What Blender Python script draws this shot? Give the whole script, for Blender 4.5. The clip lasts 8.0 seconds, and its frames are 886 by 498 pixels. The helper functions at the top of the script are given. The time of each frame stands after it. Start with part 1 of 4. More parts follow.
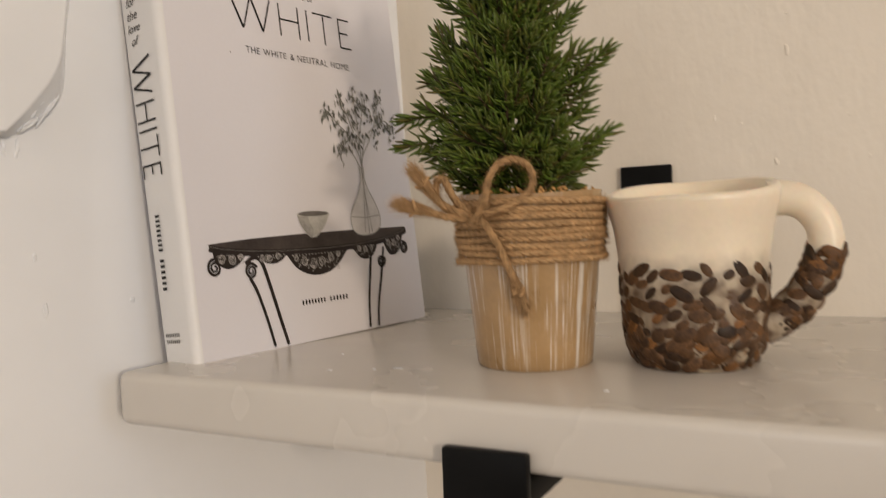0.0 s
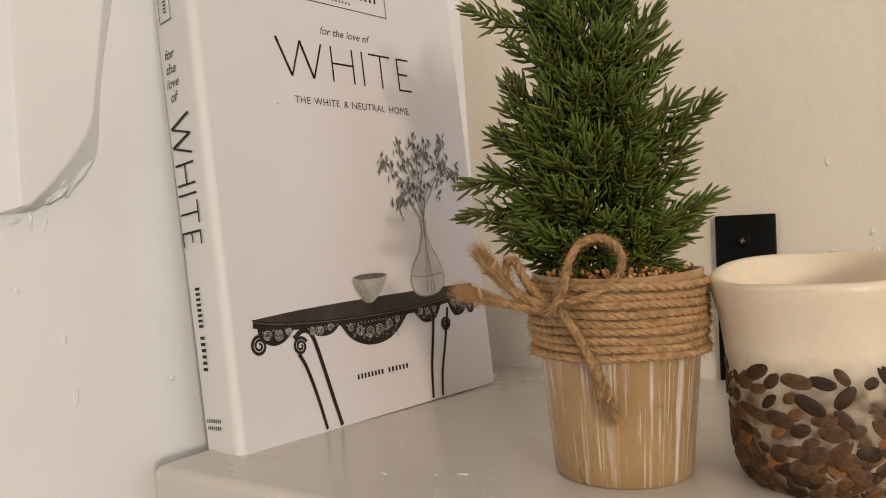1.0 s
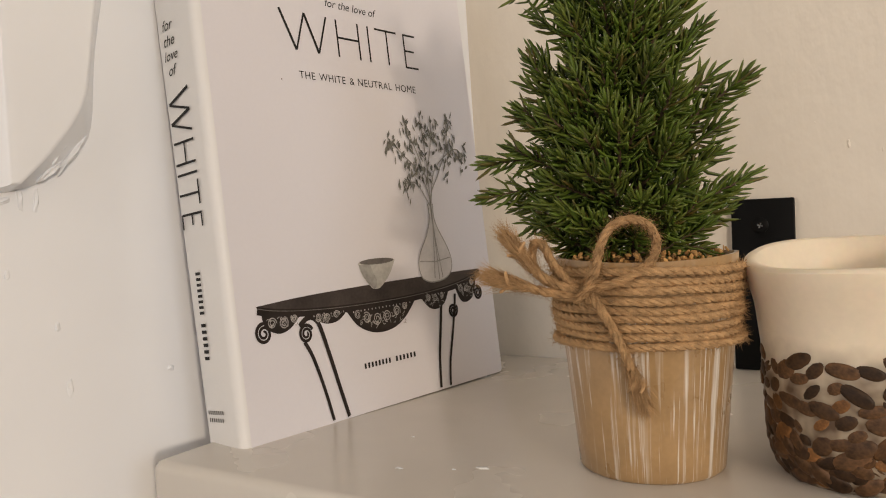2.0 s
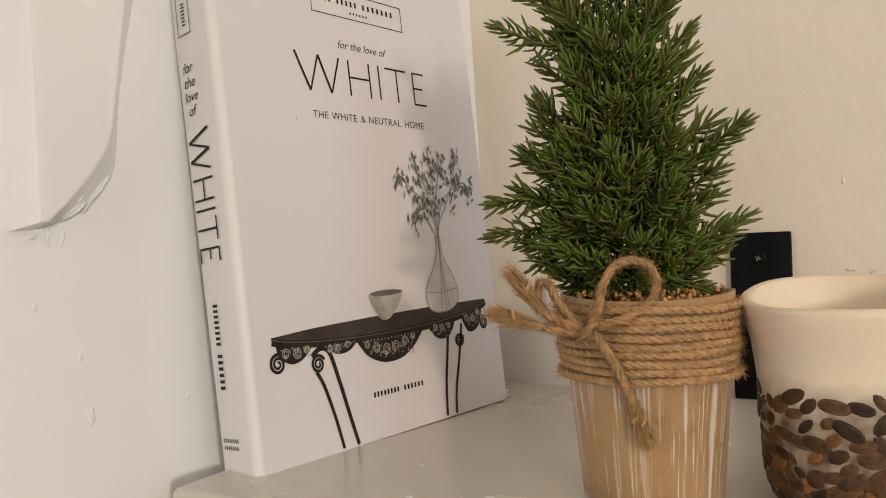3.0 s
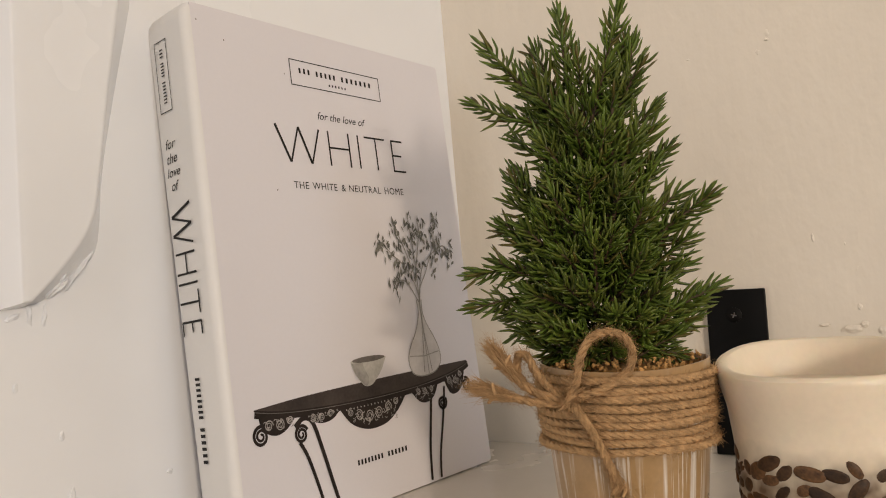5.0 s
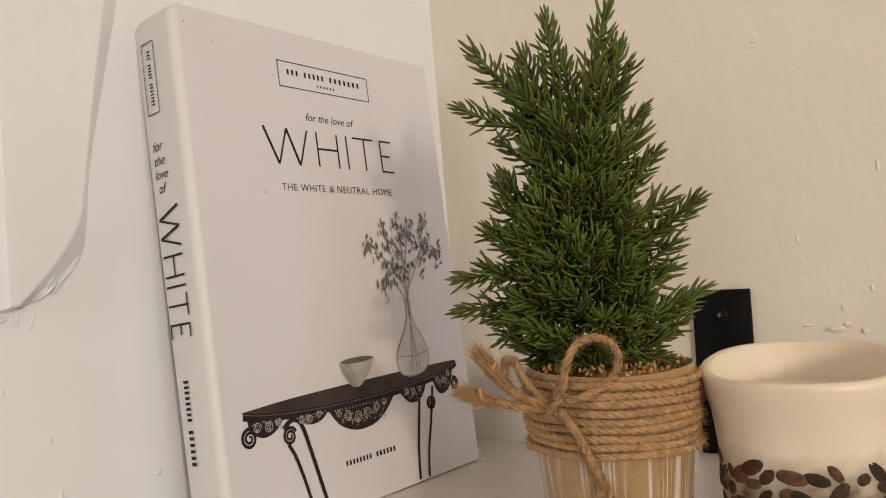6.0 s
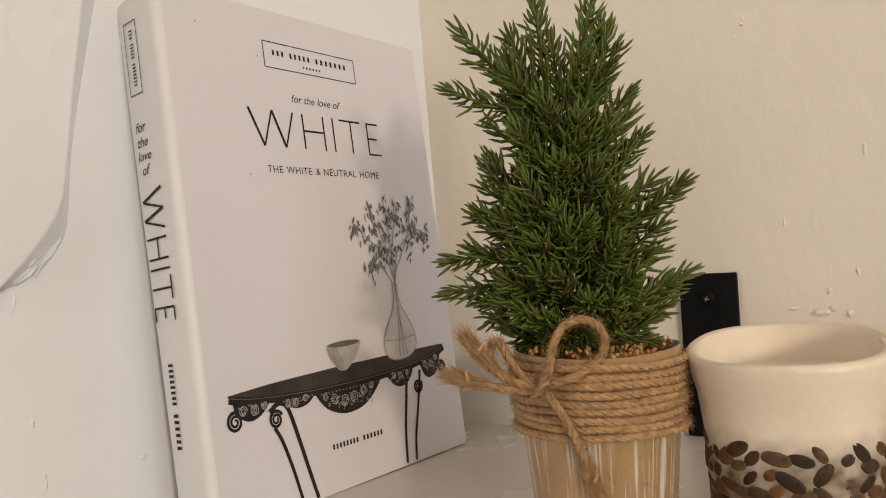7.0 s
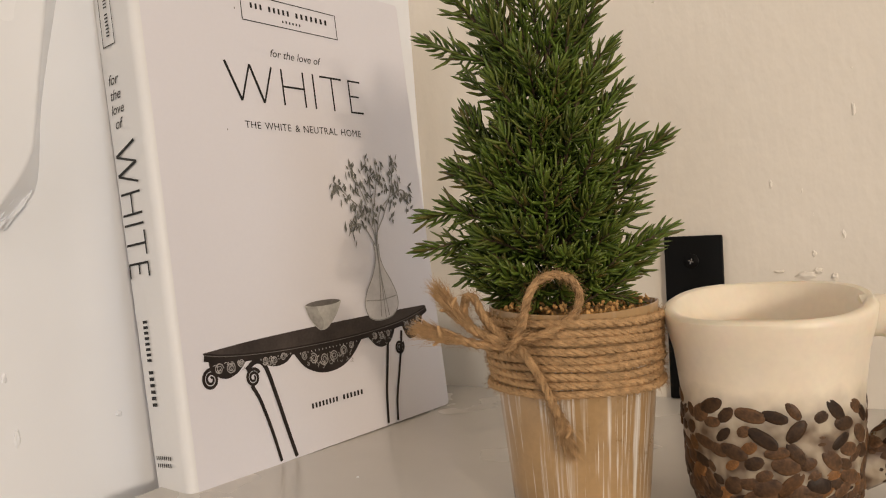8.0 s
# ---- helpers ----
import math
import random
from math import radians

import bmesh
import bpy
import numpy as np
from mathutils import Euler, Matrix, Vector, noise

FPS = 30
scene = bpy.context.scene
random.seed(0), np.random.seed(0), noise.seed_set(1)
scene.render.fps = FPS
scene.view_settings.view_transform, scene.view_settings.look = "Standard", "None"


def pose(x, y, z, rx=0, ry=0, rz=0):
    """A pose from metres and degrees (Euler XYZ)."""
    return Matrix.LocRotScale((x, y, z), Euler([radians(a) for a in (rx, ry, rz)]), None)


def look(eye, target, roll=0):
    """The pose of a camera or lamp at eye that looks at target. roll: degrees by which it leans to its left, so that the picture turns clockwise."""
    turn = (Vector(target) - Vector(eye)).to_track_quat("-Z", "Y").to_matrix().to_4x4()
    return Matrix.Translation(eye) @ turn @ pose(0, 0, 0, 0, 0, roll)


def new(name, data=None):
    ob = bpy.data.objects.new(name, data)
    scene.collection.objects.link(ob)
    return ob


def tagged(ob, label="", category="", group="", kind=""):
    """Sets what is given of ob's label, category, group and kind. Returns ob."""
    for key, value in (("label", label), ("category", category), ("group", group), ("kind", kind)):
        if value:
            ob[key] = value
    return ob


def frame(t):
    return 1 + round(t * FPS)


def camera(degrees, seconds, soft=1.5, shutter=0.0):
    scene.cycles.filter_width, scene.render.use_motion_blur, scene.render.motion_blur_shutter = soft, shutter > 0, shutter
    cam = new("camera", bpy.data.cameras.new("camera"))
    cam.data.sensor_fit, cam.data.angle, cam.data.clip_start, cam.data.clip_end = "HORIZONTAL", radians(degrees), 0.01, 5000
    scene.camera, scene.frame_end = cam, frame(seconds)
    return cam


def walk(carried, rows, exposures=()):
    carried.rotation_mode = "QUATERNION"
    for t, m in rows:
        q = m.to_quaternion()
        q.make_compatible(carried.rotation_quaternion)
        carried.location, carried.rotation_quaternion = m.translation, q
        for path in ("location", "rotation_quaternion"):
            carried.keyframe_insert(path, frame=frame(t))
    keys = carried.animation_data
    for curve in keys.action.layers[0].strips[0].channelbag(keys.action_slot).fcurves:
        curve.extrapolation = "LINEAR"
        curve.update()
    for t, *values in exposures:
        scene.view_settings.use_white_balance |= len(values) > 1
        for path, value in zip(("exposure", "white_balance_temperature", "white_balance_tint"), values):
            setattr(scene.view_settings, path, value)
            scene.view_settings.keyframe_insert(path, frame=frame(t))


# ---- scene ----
# Shelf top lies at z = 0, the back wall at y = 0; the left end of the shelf is x = 0.
cam = camera(59.87, 8.0, soft=1.05, shutter=0.25)
PATH = [
    (0, 0.3052, -0.5072, 0.0632, 27.61, -1.59, 2.06),
    (0.2, 0.2960, -0.4876, 0.0763, 30.02, -0.72, 1.48),
    (0.3, 0.2896, -0.4846, 0.0801, 30.28, -0.59, 1.47),
    (0.4, 0.2868, -0.4794, 0.0836, 31.24, -0.20, 1.60),
    (0.5, 0.2833, -0.4747, 0.0843, 31.56, 0.06, 1.71),
    (0.7, 0.2806, -0.4733, 0.0895, 31.94, 0.01, 2.10),
    (1, 0.2834, -0.4648, 0.0917, 32.73, -0.71, 2.43),
    (1.2, 0.2808, -0.4600, 0.0877, 32.78, -0.34, 2.30),
    (2.3, 0.2619, -0.4576, 0.0912, 31.42, -1.95, 2.27),
    (2.5, 0.2672, -0.4646, 0.0922, 32.02, -1.29, 2.14),
    (3, 0.2685, -0.4698, 0.0970, 31.80, -0.20, 2.07),
    (3.5, 0.2696, -0.4689, 0.0960, 31.57, 0.77, 2.00),
    (4, 0.2724, -0.4721, 0.1004, 31.18, 2.33, 2.84),
    (4.5, 0.2740, -0.4733, 0.1031, 30.90, 3.19, 3.18),
    (5, 0.2734, -0.4738, 0.1075, 30.61, 3.08, 3.24),
    (6.5, 0.2754, -0.4751, 0.1129, 29.36, 1.94, 3.25),
    (7, 0.2747, -0.4726, 0.1109, 28.99, 1.35, 3.22),
    (7.5, 0.2759, -0.4645, 0.1053, 28.82, 0.46, 3.08),
    (8, 0.2794, -0.4645, 0.1045, 28.78, -0.83, 2.84),
]
walk(cam, [(t, pose(x, y, z, 90 + pitch, roll, yaw)) for t, x, y, z, yaw, pitch, roll in PATH], [(0.0, -0.66), (0.6, -0.60), (3.0, -0.57), (4.5, -0.62), (7.0, -0.61), (8.0, -0.51)])

# ---- light ----
FLOOR, CEIL = -1.30, 1.15


def wall_x(y, z):
    """The side wall stands a little out of square and out of plumb."""
    return 0.014 + 0.15 * y - 0.03 * z

world = bpy.data.worlds.new("world")
world.use_nodes = True
world.node_tree.nodes["Background"].inputs[0].default_value = (0.75, 0.82, 1.0, 1)
world.node_tree.nodes["Background"].inputs[1].default_value = 0.15
scene.world = world


def area(name, eye, target, size, power, colour):
    data = bpy.data.lights.new(name, "AREA")
    data.shape, data.size, data.energy, data.color = "DISK", size, power, colour
    ob = new(name, data)
    ob.matrix_world = look(eye, target)
    return ob


area("warm_room_lamp", (2.20, -1.85, 0.36), (0.1, -0.15, 0.1), 0.26, 41.0, (1.0, 0.83, 0.655))
# Broad fill added from the front to brighten wall and spine; no known source.
area("front_fill_light", (0.30, -2.6, 0.35), (0.1, -0.1, 0.1), 1.3, 11.8, (1.0, 0.965, 0.965))
# Cool fill added from the right for the side wall and cover, source invented.
area("side_fill_light", (2.2, -1.0, 0.5), (0.0, -0.2, 0.1), 0.9, 9.8, (0.76, 0.87, 1.0))


# ---- materials ----
def surface(name, colour, rough=0.5, spread=0.06, scale=30.0, fine=400.0, bump=0.2, depth=0.001, metal=0.0, coat=0.0, spec=0.5, sub=0.0, stretch=None, per_object=0.0):
    """A principled material whose colour and roughness drift at two scales, with a fine relief."""
    m = bpy.data.materials.new(name)
    m.use_nodes = True
    nt = m.node_tree
    n, l, b = nt.nodes, nt.links, nt.nodes["Principled BSDF"]
    co = n.new("ShaderNodeTexCoord")
    mp = n.new("ShaderNodeMapping")
    mp.inputs["Scale"].default_value = stretch or (1, 1, 1)
    l.new(co.outputs["Object"], mp.inputs[0])
    big, small = n.new("ShaderNodeTexNoise"), n.new("ShaderNodeTexNoise")
    big.inputs["Scale"].default_value, small.inputs["Scale"].default_value = scale, fine
    big.inputs["Detail"].default_value, small.inputs["Detail"].default_value = 4, 3
    for t in (big, small):
        l.new(mp.outputs[0], t.inputs["Vector"])
    add = n.new("ShaderNodeMath")
    add.operation = "MULTIPLY_ADD"
    l.new(small.outputs[0], add.inputs[0])
    add.inputs[1].default_value = 0.45
    l.new(big.outputs[0], add.inputs[2])
    ramp = n.new("ShaderNodeMapRange")
    l.new(add.outputs[0], ramp.inputs[0])
    ramp.inputs[1].default_value, ramp.inputs[2].default_value = 0.35, 1.1
    ramp.inputs[3].default_value, ramp.inputs[4].default_value = 1 - spread * 1.6, 1 + spread
    value = ramp.outputs[0]
    if per_object:
        info, mul = n.new("ShaderNodeObjectInfo"), n.new("ShaderNodeMapRange")
        l.new(info.outputs["Random"], mul.inputs[0])
        mul.inputs[3].default_value, mul.inputs[4].default_value = 1 - per_object, 1 + per_object
        times = n.new("ShaderNodeMath")
        times.operation = "MULTIPLY"
        l.new(value, times.inputs[0]), l.new(mul.outputs[0], times.inputs[1])
        value = times.outputs[0]
    mix = n.new("ShaderNodeVectorMath")
    mix.operation = "SCALE"
    mix.inputs[0].default_value = colour
    l.new(value, mix.inputs["Scale"])
    l.new(mix.outputs[0], b.inputs["Base Color"])
    rr = n.new("ShaderNodeMapRange")
    l.new(big.outputs[0], rr.inputs[0])
    rr.inputs[3].default_value, rr.inputs[4].default_value = max(0.03, rough - 0.1), min(1, rough + 0.1)
    l.new(rr.outputs[0], b.inputs["Roughness"])
    b.inputs["Metallic"].default_value, b.inputs["Coat Weight"].default_value = metal, coat
    b.inputs["Specular IOR Level"].default_value = spec
    if sub:
        b.inputs["Subsurface Weight"].default_value = sub
        b.inputs["Subsurface Radius"].default_value = (0.006, 0.004, 0.0025)
        b.inputs["Subsurface Scale"].default_value = 1.0
    bp = n.new("ShaderNodeBump")
    bp.inputs["Strength"].default_value, bp.inputs["Distance"].default_value = bump, depth
    l.new(add.outputs[0], bp.inputs["Height"])
    l.new(bp.outputs[0], b.inputs["Normal"])
    return m


PLASTER = surface("cream_painted_plaster", (0.76, 0.70, 0.61), 0.5, 0.03, 14, 110, 0.85, 0.0018, stretch=(1, 1, 0.5))
GLOSS = surface("white_gloss_paint", (0.82, 0.835, 0.86), 0.25, 0.02, 7, 40, 0.22, 0.0010, coat=0.15)
SHELF = surface("white_painted_wood", (0.62, 0.585, 0.535), 0.26, 0.03, 9, 60, 0.12, 0.0005)
# Dark tone for the unseen walls, chosen so they bounce less light.
DULL = surface("dark_taupe_unseen_wall", (0.34, 0.31, 0.28), 0.7, 0.05, 5, 80, 0.3, 0.001)
FLOORING = surface("grey_floorboards", (0.30, 0.25, 0.2), 0.5, 0.2, 6, 60, 0.2)
BLACK = surface("black_powder_coated_steel", (0.005, 0.005, 0.005), 0.42, 0.1, 60, 1500, 0.2, 0.0002, spec=0.10)
STEEL = surface("dark_screw_steel", (0.42, 0.42, 0.42), 0.3, 0.1, 200, 900, 0.1, 0.0001, metal=0.9)
COVER = surface("matt_laminated_cover", (0.71, 0.695, 0.735), 0.42, 0.02, 9, 500, 0.05, 0.0002)
SPINE = surface("spine_paper", (0.74, 0.735, 0.73), 0.45, 0.02, 12, 500, 0.06, 0.0002)
PAPER = surface("page_paper", (0.74, 0.68, 0.56), 0.8, 0.08, 40, 1200, 0.3, 0.0003, stretch=(0.1, 0.1, 6))
INK = surface("black_ink", (0.018, 0.017, 0.017), 0.45, 0.2, 60, 900, 0.05, 0.0001, spec=0.15)
PRINT = surface("printed_dark_wood", (0.026, 0.020, 0.018), 0.45, 0.35, 90, 700, 0.05, 0.0001, spec=0.15)
PRINT_TOP = surface("printed_table_top", (0.058, 0.046, 0.042), 0.45, 0.35, 60, 700, 0.05, 0.0001, spec=0.2)
PRINT_SHEEN = surface("printed_sheen", (0.14, 0.125, 0.115), 0.45, 0.4, 120, 700, 0.05, 0.0001)
PRINT_GREY = surface("printed_grey", (0.33, 0.32, 0.30), 0.45, 0.35, 110, 600, 0.05, 0.0001)
PRINT_PALE = surface("printed_pale_stone", (0.50, 0.49, 0.46), 0.45, 0.25, 120, 600, 0.05, 0.0001)
PRINT_GLASS = surface("printed_glass", (0.57, 0.55, 0.545), 0.45, 0.12, 80, 600, 0.05, 0.0001)
PRINT_LACE = surface("printed_lacework", (0.40, 0.375, 0.36), 0.45, 0.5, 300, 900, 0.05, 0.0001)
PRINT_LEAF = surface("printed_leaf", (0.16, 0.16, 0.14), 0.45, 0.8, 260, 900, 0.05, 0.0001)
TWINE = surface("jute_twine", (0.48, 0.302, 0.150), 0.85, 0.34, 320, 2200, 0.5, 0.0006, spec=0.2)
MULCH = surface("shredded_bark_filling", (0.58, 0.32, 0.11), 0.85, 0.4, 180, 900, 0.4, 0.0006, per_object=0.25)
NEEDLE = surface("green_plastic_needle", (0.104, 0.158, 0.020), 0.42, 0.45, 70, 500, 0.1, 0.0002, per_object=0.25, spec=0.35)


def mottled(m, other, low, high):
    """Some islands of the mesh take on another colour."""
    n, l, b = m.node_tree.nodes, m.node_tree.links, m.node_tree.nodes["Principled BSDF"]
    ge, mr, mix = n.new("ShaderNodeNewGeometry"), n.new("ShaderNodeMapRange"), n.new("ShaderNodeMix")
    l.new(ge.outputs["Random Per Island"], mr.inputs[0])
    mr.inputs[1].default_value, mr.inputs[2].default_value = low, high
    mix.data_type = "RGBA"
    old = b.inputs["Base Color"].links[0].from_socket
    l.new(mr.outputs[0], mix.inputs[0]), l.new(old, mix.inputs[6])
    mix.inputs[7].default_value = (*other, 1)
    l.new(mix.outputs[2], b.inputs["Base Color"])


mottled(NEEDLE, (0.140, 0.150, 0.030), 0.55, 1.35)
mottled(NEEDLE, (0.10, 0.045, 0.018), 0.94, 1.02)
STEM = surface("brown_twig", (0.075, 0.045, 0.022), 0.7, 0.3, 200, 900, 0.3, 0.0004)
WAX = surface("cream_wax", (0.80, 0.705, 0.56), 0.36, 0.06, 45, 400, 0.08, 0.0003, sub=0.35)


def stain(m, colour, buried, z0, z1):
    """Below z1 the wax turns milky, with an uneven edge, and the brown of buried beans shows through it."""
    n, l, b = m.node_tree.nodes, m.node_tree.links, m.node_tree.nodes["Principled BSDF"]
    co, sp, nz, ad, mr, mix = (n.new("ShaderNode" + k) for k in ("TexCoord", "SeparateXYZ", "TexNoise", "Math", "MapRange", "Mix"))
    l.new(co.outputs["Object"], sp.inputs[0]), l.new(co.outputs["Object"], nz.inputs["Vector"])
    nz.inputs["Scale"].default_value = 130
    ad.operation = "MULTIPLY_ADD"
    ad.inputs[1].default_value = 0.008
    l.new(nz.outputs[0], ad.inputs[0]), l.new(sp.outputs["Z"], ad.inputs[2])
    l.new(ad.outputs[0], mr.inputs[0])
    mr.inputs[1].default_value, mr.inputs[2].default_value = z0 + 0.004, z1 + 0.004
    mix.data_type = "RGBA"
    old = b.inputs["Base Color"].links[0].from_socket
    l.new(mr.outputs[0], mix.inputs[0]), l.new(old, mix.inputs[7])
    deep, dr, wax = n.new("ShaderNodeTexNoise"), n.new("ShaderNodeMapRange"), n.new("ShaderNodeMix")
    l.new(co.outputs["Object"], deep.inputs["Vector"])
    deep.inputs["Scale"].default_value, deep.inputs["Detail"].default_value = 150, 1.5
    l.new(deep.outputs[0], dr.inputs[0])
    dr.inputs[1].default_value, dr.inputs[2].default_value = 0.36, 0.60
    wax.data_type = "RGBA"
    wax.inputs[6].default_value, wax.inputs[7].default_value = (*colour, 1), (*buried, 1)
    l.new(dr.outputs[0], wax.inputs[0]), l.new(wax.outputs[2], mix.inputs[6])
    l.new(mix.outputs[2], b.inputs["Base Color"])


stain(WAX, (0.38, 0.31, 0.225), (0.105, 0.062, 0.035), 0.034, 0.050)
BEAN = surface("roasted_coffee_bean", (0.090, 0.046, 0.021), 0.50, 0.6, 260, 900, 0.3, 0.0004, per_object=0.6, spec=0.25)
BEAN_PALE = surface("light_roast_bean", (0.185, 0.084, 0.028), 0.52, 0.5, 220, 900, 0.25, 0.0004, per_object=0.6, spec=0.25)


def streaked():
    """Kraft-brown pot under a glossy coat, with white paint drawn down in broken vertical streaks."""
    m = surface("kraft_pot_whitewashed", (0.39, 0.245, 0.112), 0.30, 0.16, 60, 500, 0.08, 0.0003, coat=0.35)
    n, l, b = m.node_tree.nodes, m.node_tree.links, m.node_tree.nodes["Principled BSDF"]
    co = n.new("ShaderNodeTexCoord")
    sp = n.new("ShaderNodeSeparateXYZ")
    l.new(co.outputs["Object"], sp.inputs[0])
    ang = n.new("ShaderNodeMath")
    ang.operation = "ARCTAN2"
    l.new(sp.outputs["Y"], ang.inputs[0]), l.new(sp.outputs["X"], ang.inputs[1])
    cb = n.new("ShaderNodeCombineXYZ")
    l.new(ang.outputs[0], cb.inputs[0]), l.new(sp.outputs["Z"], cb.inputs[1])
    masks = []
    for scale, low, high in (((5.5, 7, 1), 0.55, 0.64), ((24, 16, 1), 0.565, 0.64)):
        mp, nz, mr = n.new("ShaderNodeMapping"), n.new("ShaderNodeTexNoise"), n.new("ShaderNodeMapRange")
        mp.inputs["Scale"].default_value = scale
        l.new(cb.outputs[0], mp.inputs[0]), l.new(mp.outputs[0], nz.inputs["Vector"])
        nz.inputs["Scale"].default_value, nz.inputs["Detail"].default_value, nz.inputs["Roughness"].default_value = 1, 4, 0.6
        l.new(nz.outputs[0], mr.inputs[0])
        mr.inputs[1].default_value, mr.inputs[2].default_value = low, high
        masks.append(mr)
    mx = n.new("ShaderNodeMath")
    mx.operation = "MAXIMUM"
    l.new(masks[0].outputs[0], mx.inputs[0]), l.new(masks[1].outputs[0], mx.inputs[1])
    sc = n.new("ShaderNodeMath")
    sc.operation = "MULTIPLY"
    patch, pr, pm = n.new("ShaderNodeTexNoise"), n.new("ShaderNodeMapRange"), n.new("ShaderNodeMapping")
    pm.inputs["Scale"].default_value = (2.6, 16, 1)
    l.new(cb.outputs[0], pm.inputs[0]), l.new(pm.outputs[0], patch.inputs["Vector"])
    patch.inputs["Scale"].default_value, patch.inputs["Detail"].default_value = 1, 3
    l.new(patch.outputs[0], pr.inputs[0])
    pr.inputs[1].default_value, pr.inputs[2].default_value, pr.inputs[3].default_value, pr.inputs[4].default_value = 0.38, 0.56, 0.15, 1.0
    low = n.new("ShaderNodeMapRange")
    l.new(sp.outputs["Z"], low.inputs[0])
    low.inputs[1].default_value, low.inputs[2].default_value, low.inputs[3].default_value, low.inputs[4].default_value = 0.056, 0.062, 1.0, 0.1
    bound = n.new("ShaderNodeMath")
    bound.operation = "MULTIPLY"
    l.new(pr.outputs[0], bound.inputs[0]), l.new(low.outputs[0], bound.inputs[1])
    l.new(mx.outputs[0], sc.inputs[0]), l.new(bound.outputs[0], sc.inputs[1])
    old = b.inputs["Base Color"].links[0].from_socket
    mix = n.new("ShaderNodeMix")
    mix.data_type = "RGBA"
    l.new(sc.outputs[0], mix.inputs[0]), l.new(old, mix.inputs[6])
    mix.inputs[7].default_value = (0.68, 0.62, 0.54, 1)
    l.new(mix.outputs[2], b.inputs["Base Color"])
    return m


POT = streaked()


# ---- mesh helpers ----
def mesh_of(bm, name, material, smooth=True):
    me = bpy.data.meshes.new(name)
    bm.to_mesh(me)
    bm.free()
    me.materials.append(material)
    if smooth:
        me.polygons.foreach_set("use_smooth", [True] * len(me.polygons))
    return me


def sharp(me, degrees=40):
    me.set_sharp_from_angle(angle=radians(degrees))
    return me


def part(name, bm, material, parent, label="", smooth=True):
    ob = new(name, sharp(mesh_of(bm, name, material, smooth)))
    ob.parent = parent
    return tagged(ob, label)


def structure(name, bm, material, label, category, smooth=True):
    return tagged(new(name, sharp(mesh_of(bm, name, material, smooth))), label, category, kind="structure")


def thing(name, m, label, category, group=""):
    ob = new(name)
    ob.empty_display_size = 0.02
    ob.matrix_world = m
    return tagged(ob, label, category, group)


def box(lo, hi, bevel=0.0, segments=2, bm=None):
    bm = bm or bmesh.new()
    c = [(a + b) / 2 for a, b in zip(lo, hi)]
    s = [b - a for a, b in zip(lo, hi)]
    vs = bmesh.ops.create_cube(bm, size=1, matrix=Matrix.Translation(c) @ Matrix.Diagonal((*s, 1)))["verts"]
    if bevel:
        es = {e for v in vs for e in v.link_edges}
        bmesh.ops.bevel(bm, geom=list(es), offset=bevel, segments=segments, profile=0.5, affect="EDGES")
    return bm


def sheet(outline, z=0.0, bm=None):
    """A flat printed shape in the xy plane."""
    bm = bm or bmesh.new()
    bm.faces.new([bm.verts.new((x, y, z)) for x, y in outline])
    return bm


def ribbon(points, width, z=0.0, bm=None, taper=None):
    """A flat printed stroke along points in the xy plane."""
    bm = bm or bmesh.new()
    pts = [Vector(p) for p in points]
    rows = []
    for i, p in enumerate(pts):
        d = (pts[min(i + 1, len(pts) - 1)] - pts[max(i - 1, 0)])
        d = d.normalized() if d.length else Vector((1, 0))
        w = width / 2 * (taper(i / (len(pts) - 1)) if taper else 1)
        n = Vector((-d.y, d.x)) * w
        rows.append([bm.verts.new((*(p + n), z)), bm.verts.new((*(p - n), z))])
    for a, b in zip(rows, rows[1:]):
        bm.faces.new((a[0], a[1], b[1], b[0]))
    return bm


def spiral(c, r, turns, start, width, z=0.0, bm=None, hand=1):
    pts = []
    count = int(18 * turns)
    for i in range(count + 1):
        f = i / count
        a = start + hand * f * turns * 2 * math.pi
        q = r * (1 - 0.82 * f)
        pts.append((c[0] + q * math.cos(a), c[1] + q * math.sin(a)))
    return ribbon(pts, width, z, bm, lambda f: 1.1 - 0.4 * f)


def bezier(points, count=14):
    """Points along a smooth curve through the given points."""
    p = [Vector(q) for q in points]
    out = []
    for i in range(len(p) - 1):
        a, b, c, d = p[max(i - 1, 0)], p[i], p[i + 1], p[min(i + 2, len(p) - 1)]
        for k in range(count):
            t = k / count
            out.append(0.5 * ((2 * b) + (c - a) * t + (2 * a - 5 * b + 4 * c - d) * t * t + (3 * b - a - 3 * c + d) * t ** 3))
    out.append(p[-1])
    return out


def lathe(profile, steps=64, wobble=None):
    """A body of revolution from (radius, z) pairs; wobble(angle, r, z) may bend it."""
    bm = bmesh.new()
    rings = []
    for r, z in profile:
        ring = []
        for i in range(steps):
            a = 2 * math.pi * i / steps
            rr, zz = wobble(a, r, z) if wobble else (r, z)
            ring.append(bm.verts.new((rr * math.cos(a), rr * math.sin(a), zz)))
        rings.append(ring)
    for p, q in zip(rings, rings[1:]):
        for i in range(steps):
            j = (i + 1) % steps
            bm.faces.new((p[i], p[j], q[j], q[i]))
    for ring, flip in ((rings[0], True), (rings[-1], False)):
        c = bm.verts.new(sum((v.co for v in ring), Vector()) / steps)
        for i in range(steps):
            j = (i + 1) % steps
            bm.faces.new((c, ring[j], ring[i]) if flip else (c, ring[i], ring[j]))
    return bm


